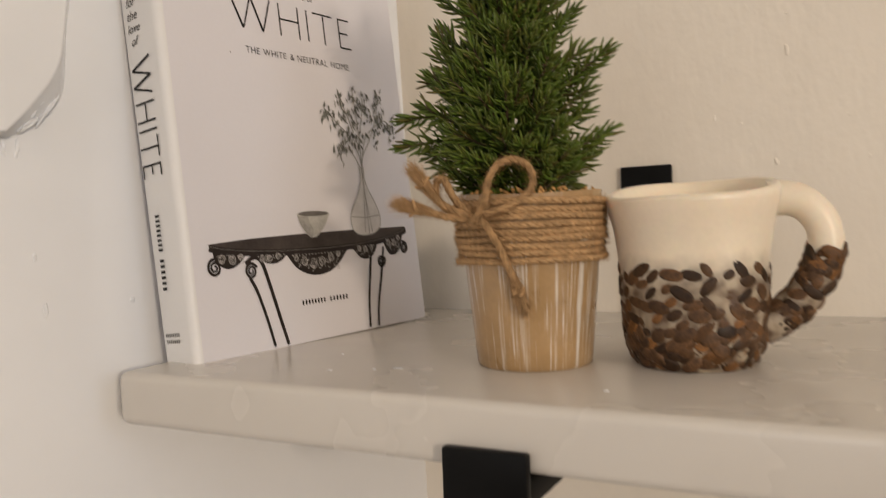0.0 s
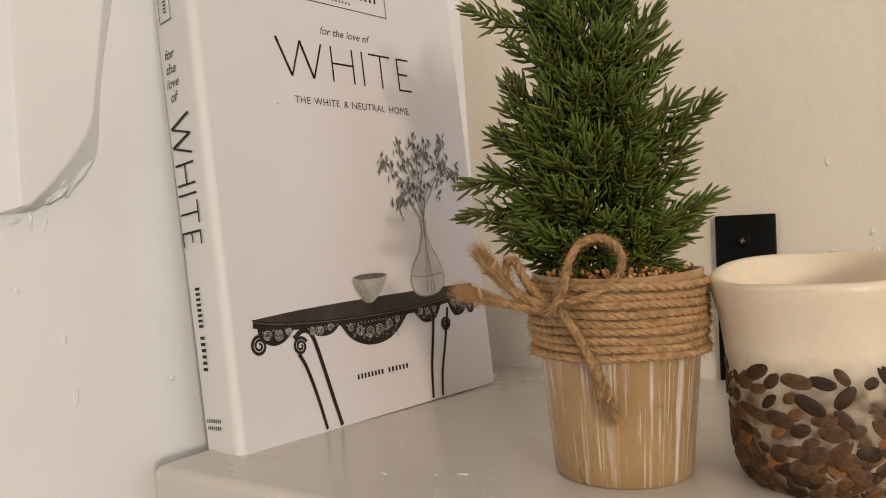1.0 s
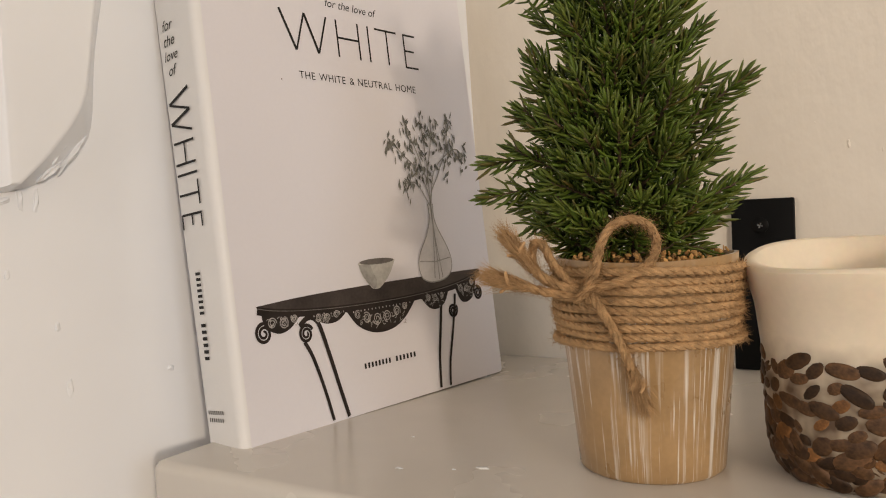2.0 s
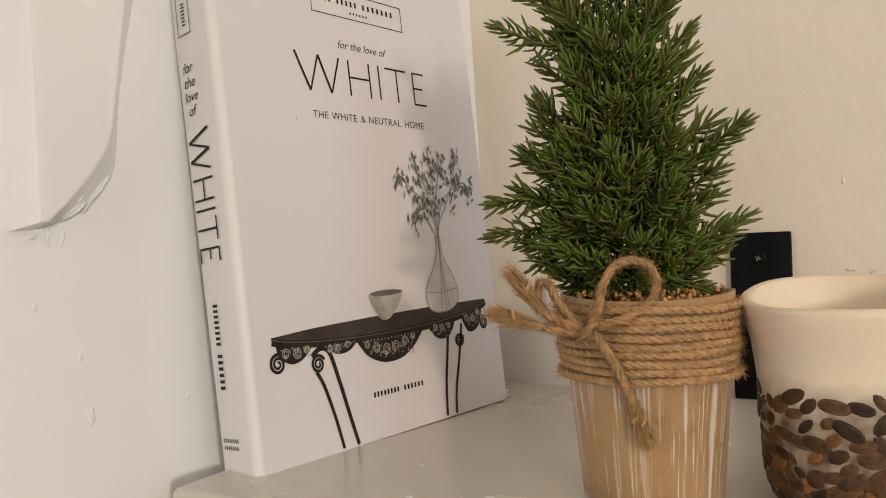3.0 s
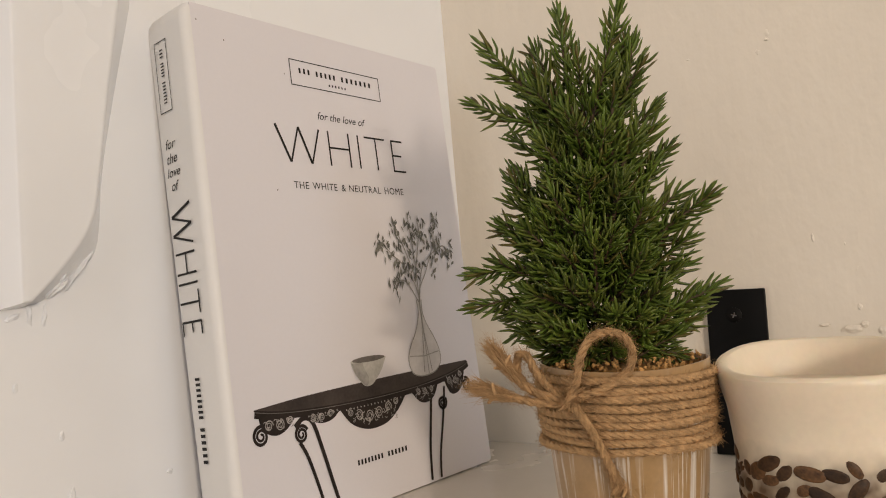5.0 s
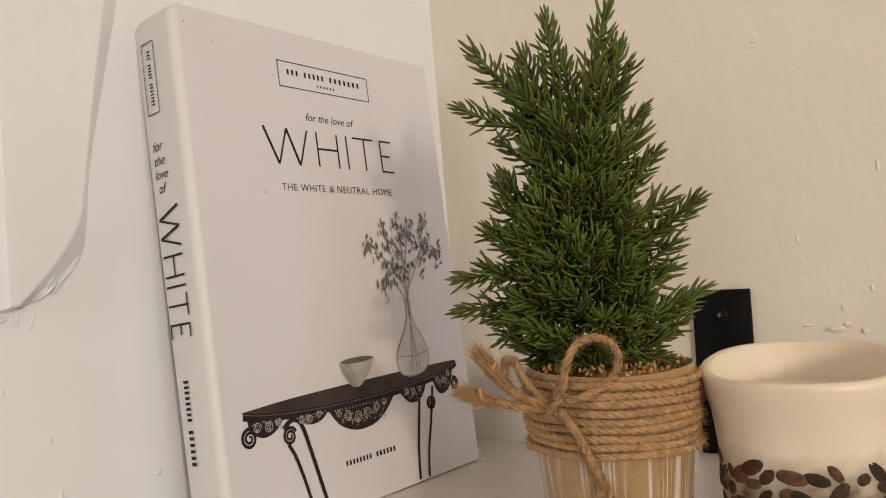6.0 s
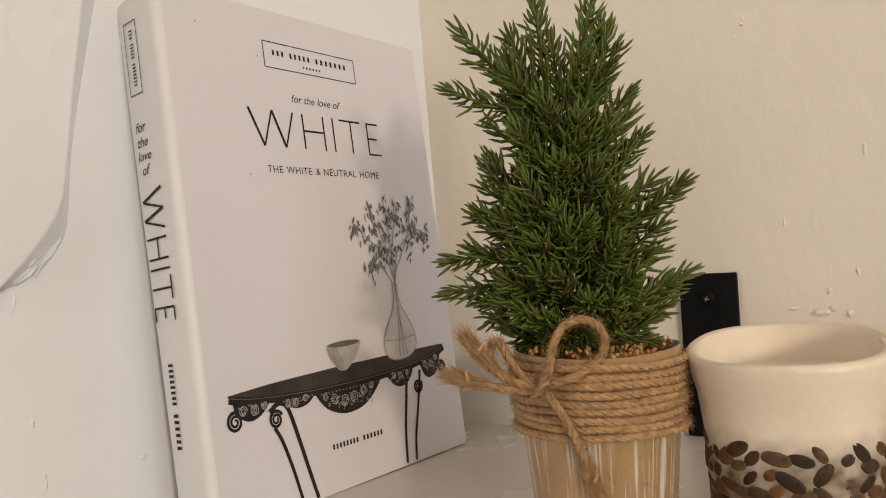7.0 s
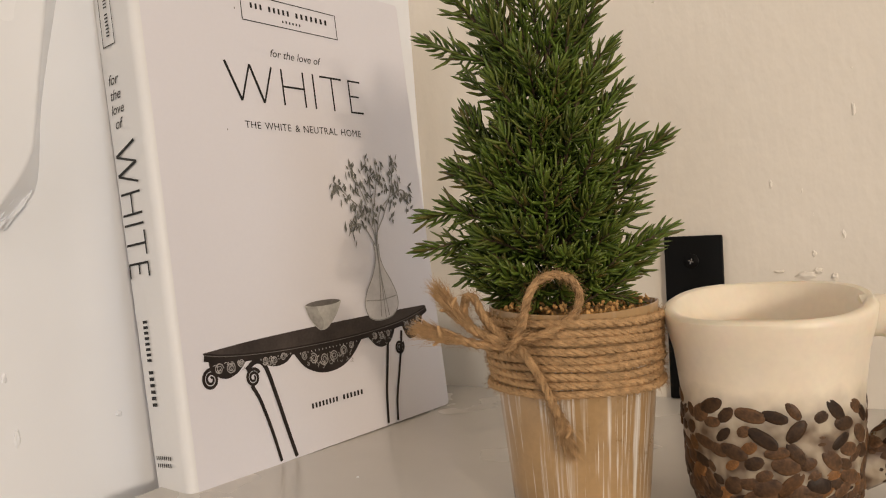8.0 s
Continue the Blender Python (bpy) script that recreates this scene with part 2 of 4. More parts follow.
def frames(path, closed=False):
    """A tangent and two normals at each point of a path."""
    out, ref = [], Vector((0, 0, 1))
    n = len(path)
    side = None
    for i, p in enumerate(path):
        a = path[(i - 1) % n] if closed else path[max(i - 1, 0)]
        b = path[(i + 1) % n] if closed else path[min(i + 1, n - 1)]
        t = (b - a).normalized()
        if side is None:
            side = t.cross(ref if abs(t.z) < 0.9 else Vector((1, 0, 0))).normalized()
        side = (side - t * side.dot(t)).normalized()
        out.append((p, t, side, t.cross(side)))
    return out


def tube(path, radius, sides=10, bm=None, closed=False):
    """A round tube; radius is a number or a function of the fraction along it."""
    bm = bm or bmesh.new()
    rings = []
    fr = frames(path, closed)
    for i, (p, t, s, u) in enumerate(fr):
        r = radius(i / max(1, len(fr) - 1)) if callable(radius) else radius
        rings.append([bm.verts.new(p + (s * math.cos(a) + u * math.sin(a)) * r) for a in (2 * math.pi * k / sides for k in range(sides))])
    pairs = list(zip(rings, rings[1:])) + ([(rings[-1], rings[0])] if closed else [])
    for p, q in pairs:
        for k in range(sides):
            j = (k + 1) % sides
            bm.faces.new((p[k], p[j], q[j], q[k]))
    if not closed:
        bm.faces.new(rings[0][::-1]), bm.faces.new(rings[-1])
    return bm


def rope(path, radius, twist, bm=None, closed=False, fray=0.0, plies=3):
    """Twisted cord: plies wound round the path, twist turns per metre; fray opens its end."""
    bm = bm or bmesh.new()
    fr = frames(path, closed)
    length = [0.0]
    for a, b in zip(path, path[1:]):
        length.append(length[-1] + (b - a).length)
    total = length[-1]
    if closed:
        total += (path[0] - path[-1]).length
        twist = round(twist * total / plies) * plies / total / plies * plies
        twist = round(twist * total) / total
    for k in range(plies):
        strand = []
        for (p, t, s, u), d in zip(fr, length):
            a = 2 * math.pi * (twist * d + k / plies)
            f = max(0.0, (d / total - (1 - fray)) / fray) if fray else 0.0
            strand.append(p + (s * math.cos(a) + u * math.sin(a)) * radius * (0.46 + 2.2 * f * f))
        tube(strand, lambda f: radius * 0.61 * (1 - 0.5 * max(0, (f - (1 - fray)) / fray) if fray else 1), 6, bm, closed)
    return bm


def fibres(path, radius, count, length, rng, bm):
    """Loose hairs standing off a cord."""
    fr = frames(path)
    for _ in range(count):
        p, t, s, u = fr[rng.randrange(len(fr))]
        a = rng.uniform(0, 2 * math.pi)
        out = s * math.cos(a) + u * math.sin(a)
        d = (out * rng.uniform(0.4, 1.0) + t * rng.uniform(-1, 1)).normalized()
        q = p + out * radius * 0.8
        bend = Vector((rng.uniform(-1, 1), rng.uniform(-1, 1), rng.uniform(-1, 1))) * 0.4
        l = length * rng.uniform(0.4, 1.2)
        w = t.cross(d).normalized() * 0.00007
        m = q + d * l * 0.5
        e = q + (d + bend).normalized() * l
        v = [bm.verts.new(c) for c in (q - w, q + w, m + w, m - w, e)]
        bm.faces.new(v[:4]), bm.faces.new((v[3], v[2], v[4]))
    return bm


def lettering(text, name, material, parent, m, width=None, size=0.01, shear=0.0, offset=0.0, align="LEFT", label="", spacing=1.0):
    """Letters of the built-in font as a thin mesh, laid at the pose m of its parent and scaled to a width."""
    data = bpy.data.curves.new("letters", "FONT")
    data.body, data.size, data.shear, data.offset, data.space_character = text, 1.0, shear, offset, spacing
    data.resolution_u = 3
    tmp = new("letters", data)
    bpy.context.view_layer.update()
    me = bpy.data.meshes.new_from_object(tmp.evaluated_get(bpy.context.evaluated_depsgraph_get()))
    bpy.data.objects.remove(tmp)
    xs = [v.co.x for v in me.vertices]
    x0, x1 = min(xs), max(xs)
    s = width / (x1 - x0) if width else size
    shift = {"LEFT": -x0, "CENTER": -(x0 + x1) / 2}[align]
    whole = bmesh.new()
    whole.from_mesh(me)
    bpy.data.meshes.remove(me)
    left, pieces = set(whole.faces), []
    while left:
        stack, piece = [left.pop()], []
        while stack:
            f = stack.pop()
            piece.append(f)
            for e in f.edges:
                for g in e.link_faces:
                    if g in left:
                        left.remove(g), stack.append(g)
        pieces.append(piece)
    for piece in sorted(pieces, key=lambda q: min(v.co.x for f in q for v in f.verts)):
        one, seen = bmesh.new(), {}
        for f in piece:
            for v in f.verts:
                if v not in seen:
                    seen[v] = one.verts.new(((v.co.x + shift) * s, v.co.y * s, 0))
            one.faces.new([seen[v] for v in f.verts])
        part(name, one, material, parent, "").matrix_local = m
    whole.free()


# ---- setting ----
def blob(c, axis, size, rng, height, turn=0.0):
    """A small lump or run of old paint on a wall; axis is the wall's outward normal."""
    bm = bmesh.new()
    bmesh.ops.create_icosphere(bm, subdivisions=3, radius=1)
    n = Vector(axis)
    s = Vector((0, 1, 0)) if abs(n.x) > 0.5 else Vector((1, 0, 0))
    up = Vector((0, 0, 1))
    for v in bm.verts:
        k = 1 + 0.5 * noise.noise(v.co * 1.6 + Vector((rng.random() * 0.02, c[2] * 90, c[1] * 50)))
        q = Vector((v.co.x * size[0], v.co.y * size[1], v.co.z))
        q.xy = (q.x * math.cos(turn) - q.y * math.sin(turn), q.x * math.sin(turn) + q.y * math.cos(turn))
        v.co = Vector(c) + s * q.x * k + up * q.y * k + n * q.z * height * k
    return bm


def skewed(y0, y1):
    """The side wall's block."""
    bm = bmesh.new()
    vs = [bm.verts.new((wall_x(y, z) - d, y, z)) for d in (0.12, 0) for y in (y0, y1) for z in (FLOOR, CEIL)]
    for f in ((0, 1, 3, 2), (4, 6, 7, 5), (0, 4, 5, 1), (2, 3, 7, 6), (0, 2, 6, 4), (1, 5, 7, 3)):
        bm.faces.new([vs[i] for i in f])
    bmesh.ops.recalc_face_normals(bm, faces=bm.faces)
    return bm


wall_north = structure("wall_north", box((-0.20, 0, FLOOR), (2.4, 0.12, CEIL)), PLASTER, "cream painted plaster wall behind the shelf, lightly textured", "wall")
wall_west = structure("wall_west", skewed(-2.9, 0.0), GLOSS, "white gloss-painted side wall with old paint runs", "wall")
# East and south walls are unseen additions, dark to hold down bounced light.
structure("wall_east", box((2.4, -2.9, FLOOR), (2.52, 0.12, CEIL)), DULL, "unseen plain taupe wall that closes the room, kept dark to cut bounced light", "wall")
structure("wall_south", box((-0.65, -3.02, FLOOR), (2.52, -2.9, CEIL)), DULL, "unseen plain taupe wall that closes the room, kept dark to cut bounced light", "wall")
structure("floor", box((-0.65, -3.02, FLOOR - 0.1), (2.52, 0.12, FLOOR)), FLOORING, "plain brown floor", "floor")
structure("ceiling", box((-0.65, -3.02, CEIL), (2.52, 0.12, CEIL + 0.1)), PLASTER, "plain white ceiling", "ceiling")

# Painted strip on the side wall, cut off slantwise at its lower end.
bm = bmesh.new()
D = 0.016
inner = bezier([Vector(q) for q in ((-0.2962, 0.1121), (-0.2854, 0.1237), (-0.2761, 0.1362), (-0.2710, 0.1459), (-0.2683, 0.1563), (-0.2616, 0.2018), (-0.2549, 0.2418))], 4)
outer = bezier([Vector(q) for q in ((-0.2930, 0.1095), (-0.2826, 0.1115), (-0.2657, 0.1238), (-0.2578, 0.1360), (-0.2536, 0.1719), (-0.2450, 0.2120), (-0.2362, 0.2498))], 4)
face = [(-0.2998, 0.1118)] + [tuple(p) for p in inner] + [(-0.2360, 0.4200), (-0.2090, 1.0500), (-0.2987, 1.0500)]
foot = [(-0.3040, 0.1085)] + [tuple(p) for p in outer] + [(-0.2180, 0.4200), (-0.1920, 1.0500), (-0.3030, 1.0500)]
low = [bm.verts.new((wall_x(y, z) - 0.002, y, z)) for y, z in foot]
top = [bm.verts.new((wall_x(y, z) + D, y, z)) for y, z in face]
bm.faces.new(top)
for i in range(len(face)):
    j = (i + 1) % len(face)
    bm.faces.new((low[i], low[j], top[j], top[i]))
bmesh.ops.recalc_face_normals(bm, faces=bm.faces)
bmesh.ops.bevel(bm, geom=[e for e in bm.edges if all(v in top for v in e.verts)], offset=0.0012, segments=3, profile=0.5, affect="EDGES")
trim = structure("trim", bm, GLOSS, "white gloss-painted wooden strip with a rough slanted lower end", "trim")
rng = random.Random(5)
for c, size, h, turn, out in (((-0.2735, 0.1300), (0.0100, 0.0012), 0.0030, 0.98, 0.0052), ((-0.2690, 0.1262), (0.0095, 0.0012), 0.0030, 0.95, 0.0022), ((-0.2790, 0.1180), (0.0070, 0.0013), 0.0026, 0.72, 0.0030), ((-0.2890, 0.1075), (0.0012, 0.0045), 0.0010, 0.1, 0.0), ((-0.2830, 0.1065), (0.0010, 0.0045), 0.0008, -0.1, 0.0), ((-0.2950, 0.1065), (0.0040, 0.0010), 0.0010, 0.4, 0.0)):
    part("paint_drip", blob((wall_x(*c) + out, *c), (1, 0, 0), size, rng, h, turn), GLOSS, trim)
for y, z, a, b in ((-0.2954, 0.0781, 0.0012, 0.0018), (-0.2310, 0.0319, 0.0016, 0.0014), (-0.2784, 0.0562, 0.0010, 0.0022), (-0.2750, 0.0310, 0.0012, 0.0040)):
    part("paint_lump", blob((wall_x(y, z), y, z), (1, 0, 0), (a, b), rng, 0.0007), GLOSS, wall_west)
for x, z, a, b, h in ((0.2365, 0.0765, 0.0030, 0.0016, 0.0010), (0.2500, 0.0740, 0.0052, 0.0036, 0.0012), (0.2560, 0.0765, 0.0022, 0.0030, 0.0010), (0.2640, 0.0730, 0.0018, 0.0034, 0.0010), (0.2545, 0.0860, 0.0012, 0.0030, 0.0008), (0.2690, 0.0960, 0.0010, 0.0035, 0.0007), (0.2183, 0.2409, 0.0012, 0.0016, 0.0008), (0.1740, 0.2380, 0.0010, 0.0010, 0.0006), (0.2760, 0.1620, 0.0010, 0.0060, 0.0006), (0.2340, 0.1250, 0.0008, 0.0040, 0.0006), (0.2760, 0.1839, 0.0007, 0.0007, 0.0005)):
    part("paint_lump", blob((x, 0.0002, z), (0, -1, 0), (a, b * 0.6), rng, h * 1.3), PLASTER, wall_north)
for k in range(16):
    x, z, a = rng.uniform(0.06, 0.42), rng.uniform(0.07, 0.26), rng.uniform(0.0005, 0.0012)
    part("paint_lump", blob((x, 0.0002, z), (0, -1, 0), (a, a * rng.uniform(0.8, 2.6)), rng, rng.uniform(0.0002, 0.0005)), PLASTER, wall_north)

# ---- shelf and its bracket ----
SD, ST = 0.2605, 0.0250
TILT = 0.007
bm = box((0.0, -SD, -ST), (1.25, -0.0005, 0.0))
bmesh.ops.bevel(bm, geom=[e for e in bm.edges if all(abs(v.co.y + SD) < 1e-6 for v in e.verts) or all(abs(v.co.x) < 1e-6 for v in e.verts)], offset=0.0042, segments=5, profile=0.5, affect="EDGES")
shelf = thing("wall_shelf", Matrix.Translation((0, -SD, 0.0008)) @ Matrix.Rotation(math.atan(TILT), 4, "X") @ Matrix.Translation((0, SD, 0)), "thick white-painted wooden wall shelf with softened edges", "shelf")
part("board", bm, SHELF, shelf)
rng = random.Random(41)
for x, y, a in ((0.1270, -0.2140, 0.0028), (0.0985, -0.2270, 0.0017), (0.1180, -0.2200, 0.0009), (0.2260, -0.2310, 0.0012), (0.0800, -0.1900, 0.0008)):
    nib = bmesh.new()
    bmesh.ops.create_icosphere(nib, subdivisions=2, radius=1)
    for v in nib.verts:
        v.co *= 1 + 0.5 * noise.noise(v.co * 1.7 + Vector((x * 900, y * 700, 0)))
        v.co = Vector((x + v.co.x * a, y + v.co.y * a * 0.55, v.co.z * 0.0004))
    part("paint_nib", nib, GLOSS, shelf)

bracket = thing("shelf_bracket", pose(0.1910, 0, 0), "black steel lipped bracket that carries the white shelf", "bracket")
BW = 0.0164
part("wall_plate", box((-BW, -0.0036, 0.0030), (BW, 0, 0.0985), 0.0009), BLACK, bracket)
part("lower_plate", box((-BW, -0.0036, -0.11), (BW, 0, -ST - 0.0004), 0.0009), BLACK, bracket)
part("arm", box((-BW, -SD - 0.002, -ST - 0.0100), (BW, -0.0038, -ST - 0.0003), 0.0009), BLACK, bracket)
part("lip", box((-BW, -SD - 0.0050, -0.0355), (BW, -SD - 0.0004, -0.0154), 0.0010), BLACK, bracket)


def screw(parent, x, z):
    body = lathe([(0.0043, 0.0), (0.0043, 0.0006), (0.0034, 0.0011), (0.0016, 0.0013), (0.0012, 0.0006)], 24)
    body.transform(Matrix.Rotation(radians(90), 4, "X"))
    body.transform(Matrix.Translation((x, -0.0036, z)))
    head = part("screw", body, BLACK, parent, "black countersunk screw head")
    cross = box((-0.0016, -0.0013, -0.0003), (0.0016, -0.0008, 0.0003))
    box((-0.0003, -0.0013, -0.0016), (0.0003, -0.0008, 0.0016), bm=cross)
    cross.transform(Matrix.Translation((x, -0.0036, z)) @ Matrix.Rotation(radians(20), 4, "Y"))
    part("cross_slot", cross, STEEL, head)


screw(bracket, -0.0011, 0.0838)

# ---- book ----
BH, BWID = 0.2472, 0.1815
PSI, LEANS, DIP = radians(81.20), radians(5.38), radians(0.87)
bd = Vector((math.cos(PSI), math.sin(PSI), 0))
nh = Vector((math.sin(PSI), -math.cos(PSI), 0))
bu = Vector((0, 0, 1)) * math.cos(LEANS) - nh * math.sin(LEANS)
bn = bd.cross(bu)
bd, bu = bd * math.cos(DIP) + bu * math.sin(DIP), bu * math.cos(DIP) - bd * math.sin(DIP)
base = Matrix((bd, bu, bn)).transposed().to_4x4()
base.translation = (0.0253, -0.2342, 0.0006)
book = thing("book", base, "white hardback interiors book standing on the shelf, leaning on the wall", "book")


def back(b):
    """Depth of the back of the book; it leans out further than the front."""
    return 0.0270 + 0.0058 * b / BH


R = 0.0040
bm = box((R, 0, -0.0028), (BWID, BH, 0))
bmesh.ops.bevel(bm, geom=[e for e in bm.edges if all(abs(v.co.x - BWID) < 1e-6 for v in e.verts) and abs(e.verts[0].co.y - e.verts[1].co.y) < 1e-6], offset=0.0022, segments=4, profile=0.5, affect="EDGES")
front = part("front_cover", bm, COVER, book, "white cover with a photograph of a dark console table")
bm = bmesh.new()
rows = []
for i in range(15):
    b = BH * i / 14
    b = {12: BH - 0.0070, 13: BH - 0.0030}.get(i, b)
    pull = {13: 0.0006, 14: 0.0026}.get(i, 0.0)
    t = back(b)
    turn = [radians(q) for q in (0, 15, 30, 45, 60, 75, 90)]
    outer = [(R - R * math.sin(a), -R + R * math.cos(a)) for a in turn] + [(-0.00005, -R - 0.0006), (-0.0003, -t * 0.5), (-0.00005, -t + 0.0040), (0.0002, -t + 0.0028), (0.0007, -t + 0.0016), (0.0016, -t + 0.0006), (0.004, -t)]
    inner = [(a + 0.0014 + 0.0008 * (z > -0.0004 or z < -t + 0.001), min(z, -0.0016) if z > -0.004 else max(z, -t + 0.0014)) for a, z in reversed(outer)]
    rows.append([bm.verts.new((a + pull, b, z)) for a, z in outer + inner])
for p, q in zip(rows, rows[1:]):
    for k in range(len(p)):
        j = (k + 1) % len(p)
        bm.faces.new((p[k], p[j], q[j], q[k]))
bm.faces.new(rows[0][::-1]), bm.faces.new(rows[-1])
bmesh.ops.recalc_face_normals(bm, faces=bm.faces)
spine = part("spine", bm, SPINE, book, "white printed spine with rounded edges")
bm = bmesh.new()
quad = [(0.004, 0), (BWID, 0), (BWID, BH), (0.004, BH)]
outer = [bm.verts.new((a, b, -back(b) + (0 if a < 0.1 else 0.006 * b / BH))) for a, b in quad]
inner = [bm.verts.new((a, b, -back(b) + 0.0028 + (0 if a < 0.1 else 0.006 * b / BH))) for a, b in quad]
bm.faces.new(outer[::-1]), bm.faces.new(inner)
for k in range(4):
    j = (k + 1) % 4
    bm.faces.new((outer[k], outer[j], inner[j], inner[k]))
part("back_cover", bm, COVER, book)
bm = bmesh.new()
quad = [(0.006, 0.003), (BWID - 0.004, 0.003), (BWID - 0.004, BH - 0.003), (0.006, BH - 0.003)]
outer = [bm.verts.new((a, b, -back(b) + 0.0035)) for a, b in quad]
inner = [bm.verts.new((a, b, -0.0030)) for a, b in quad]
bm.faces.new(outer[::-1]), bm.faces.new(inner)
for k in range(4):
    j = (k + 1) % 4
    bm.faces.new((outer[k], outer[j], inner[j], inner[k]))
part("page_block", bm, PAPER, book, "cream page block")

Z1, Z2, Z3, Z4 = 0.00012, 0.00020, 0.00028, 0.00036
mm = 0.001


def letters_white(place, parent, x0, x1, y0, y1, stroke):
    """The word WHITE in thin even strokes, each letter a part."""
    W, H = x1 - x0, y1 - y0
    glyphs = ([[(0, 1), (0.086, 0), (0.157, 0.99), (0.233, 0), (0.305, 1)]],
              [[(0.374, 0), (0.374, 1)], [(0.530, 0), (0.530, 1)], [(0.374, 0.52), (0.530, 0.52)]],
              [[(0.607, 0), (0.607, 1)]],
              [[(0.661, 0.97), (0.836, 0.97)], [(0.753, 0), (0.753, 1)]],
              [[(0.896, 0), (0.896, 1)], [(0.896, 0.975), (0.995, 0.975)], [(0.896, 0.51), (0.975, 0.51)], [(0.896, 0.025), (1.0, 0.025)]])
    for strokes in glyphs:
        g = bmesh.new()
        for i, s in enumerate(strokes):
            for j, (p, q) in enumerate(zip(s, s[1:])):
                ribbon([(x0 + W * p[0], y0 + H * p[1]), (x0 + W * q[0], y0 + H * q[1])], stroke * (1.25 if j % 2 == 0 and len(s) > 2 else 0.9), Z1 + 0.00003 * (i + j), g)
        ob = part("title_letter", g, INK, parent)
        ob.matrix_local = place


def bar(x0, x1, y0, y1, parent, place, material=INK, name="print_bar"):
    ob = part(name, sheet([(x0, y0), (x1, y0), (x1, y1), (x0, y1)], Z1), material, parent)
    ob.matrix_local = place
    return ob


def hollow(x0, x1, y0, y1, w, parent, place):
    g = bmesh.new()
    for p, q in (((x0 - w / 2, y0), (x1 + w / 2, y0)), ((x0 - w / 2, y1), (x1 + w / 2, y1))):
        ribbon([p, q], w, Z1, g)
    for p, q in (((x0, y0), (x0, y1)), ((x1, y0), (x1, y1))):
        ribbon([p, q], w, Z1 + 0.00004, g)
    ob = part("printed_frame", g, INK, parent)
    ob.matrix_local = place


I4 = Matrix()
letters_white(I4, front, 45.4 * mm, 139.0 * mm, 175.4 * mm, 194.3 * mm, 1.15 * mm)
lettering("for the love of", "printed_letter", INK, front, Matrix.Translation((74.6 * mm, 200.0 * mm, Z1)), width=35.4 * mm, shear=0.30, offset=0.001)
for word, a, w in (("THE", 53.2, 9.7), ("WHITE", 65.4, 17.0), ("&", 85.4, 3.1), ("NEUTRAL", 91.0, 24.5), ("HOME", 118.6, 15.6)):
    lettering(word, "printed_letter", INK, front, Matrix.Translation((a * mm, 161.9 * mm, Z1)), width=w * mm, spacing=1.08)
hollow(59.7 * mm, 125.1 * mm, 216.8 * mm, 230.4 * mm, 0.5 * mm, front, I4)


def ticks(x0, x1, y0, y1, count, parent, place, slim=0.52):
    """A word that must not be spelled out: one plain upright bar for each letter's width."""
    step = (x1 - x0) / count
    for k in range(count):
        c = x0 + step * (k + 0.5)
        bar((c - step * slim / 2) * mm, (c + step * slim / 2) * mm, y0 * mm, y1 * mm, parent, place)


for a, b, count in ((64.6, 73.7, 3), (76.3, 91.8, 5), (94.5, 119.0, 7)):
    ticks(a, b, 223.6, 226.5, count, front, I4, 0.42)
ticks(84.9, 98.8, 219.4, 220.7, 6, front, I4, 0.4)
for a, b, count in ((72.0, 91.2, 8), (93.8, 109.8, 6)):
    ticks(a, b, 20.9, 23.5, count, front, I4)

# spine print: upright words, then words that run downwards


def upright(c, b):
    m = Matrix(((0, 0, -1), (0, 1, 0), (1, 0, 0))).to_4x4()
    m.translation = (-0.0006, b * mm, -c * mm)
    return m


def downward(c, b):
    m = Matrix(((0, 0, -1), (-1, 0, 0), (0, 1, 0))).to_4x4()
    m.translation = (-0.0006, b * mm, -c * mm)
    return m


for word, b, c, w in (("for", 182.3, 20.0, 8.2), ("the", 175.4, 19.8, 8.4), ("love", 169.0, 19.5, 10.4), ("of", 162.4, 19.4, 6.2)):
    lettering(word, "printed_letter", INK, spine, upright(c, b), width=w * mm, shear=0.28, align="CENTER", offset=0.001)
letters_white(downward(25.0, 155.2), spine, 0, 60.2 * mm, 0, 15.4 * mm, 1.15 * mm)
ticks(0, 19.4, 0, 3.5, 8, spine, downward(19.9, 76.6))
ticks(22.2, 39.2, 0, 3.5, 6, spine, downward(19.9, 76.6))
ticks(-6.0, 6.0, 0, 1.7, 8, spine, upright(16.3, 14.6), 0.45)
ticks(-5.6, 5.6, 0, 1.7, 7, spine, upright(16.3, 11.4), 0.45)
hollow(0, 34.0 * mm, 0, 9.5 * mm, 0.45 * mm, spine, downward(24.7, 233.8))
for a, b, count in ((3.4, 8.4, 3), (10.0, 17.4, 5), (19.2, 30.4, 7)):
    ticks(a, b, 3.6, 6.2, count, spine, downward(24.7, 233.8), 0.42)


def printed(name, bm, material, label=""):
    bm.transform(Matrix.Diagonal((0.945 * mm, 0.997 * mm, 1, 1)))
    bmesh.ops.recalc_face_normals(bm, faces=bm.faces)
    return part(name, bm, material, front, label)


def arc(cx, cy, rx, ry, a0, a1, n=28):
    return [(cx + rx * math.cos(radians(a0 + (a1 - a0) * i / n)), cy + ry * math.sin(radians(a0 + (a1 - a0) * i / n))) for i in range(n + 1)]


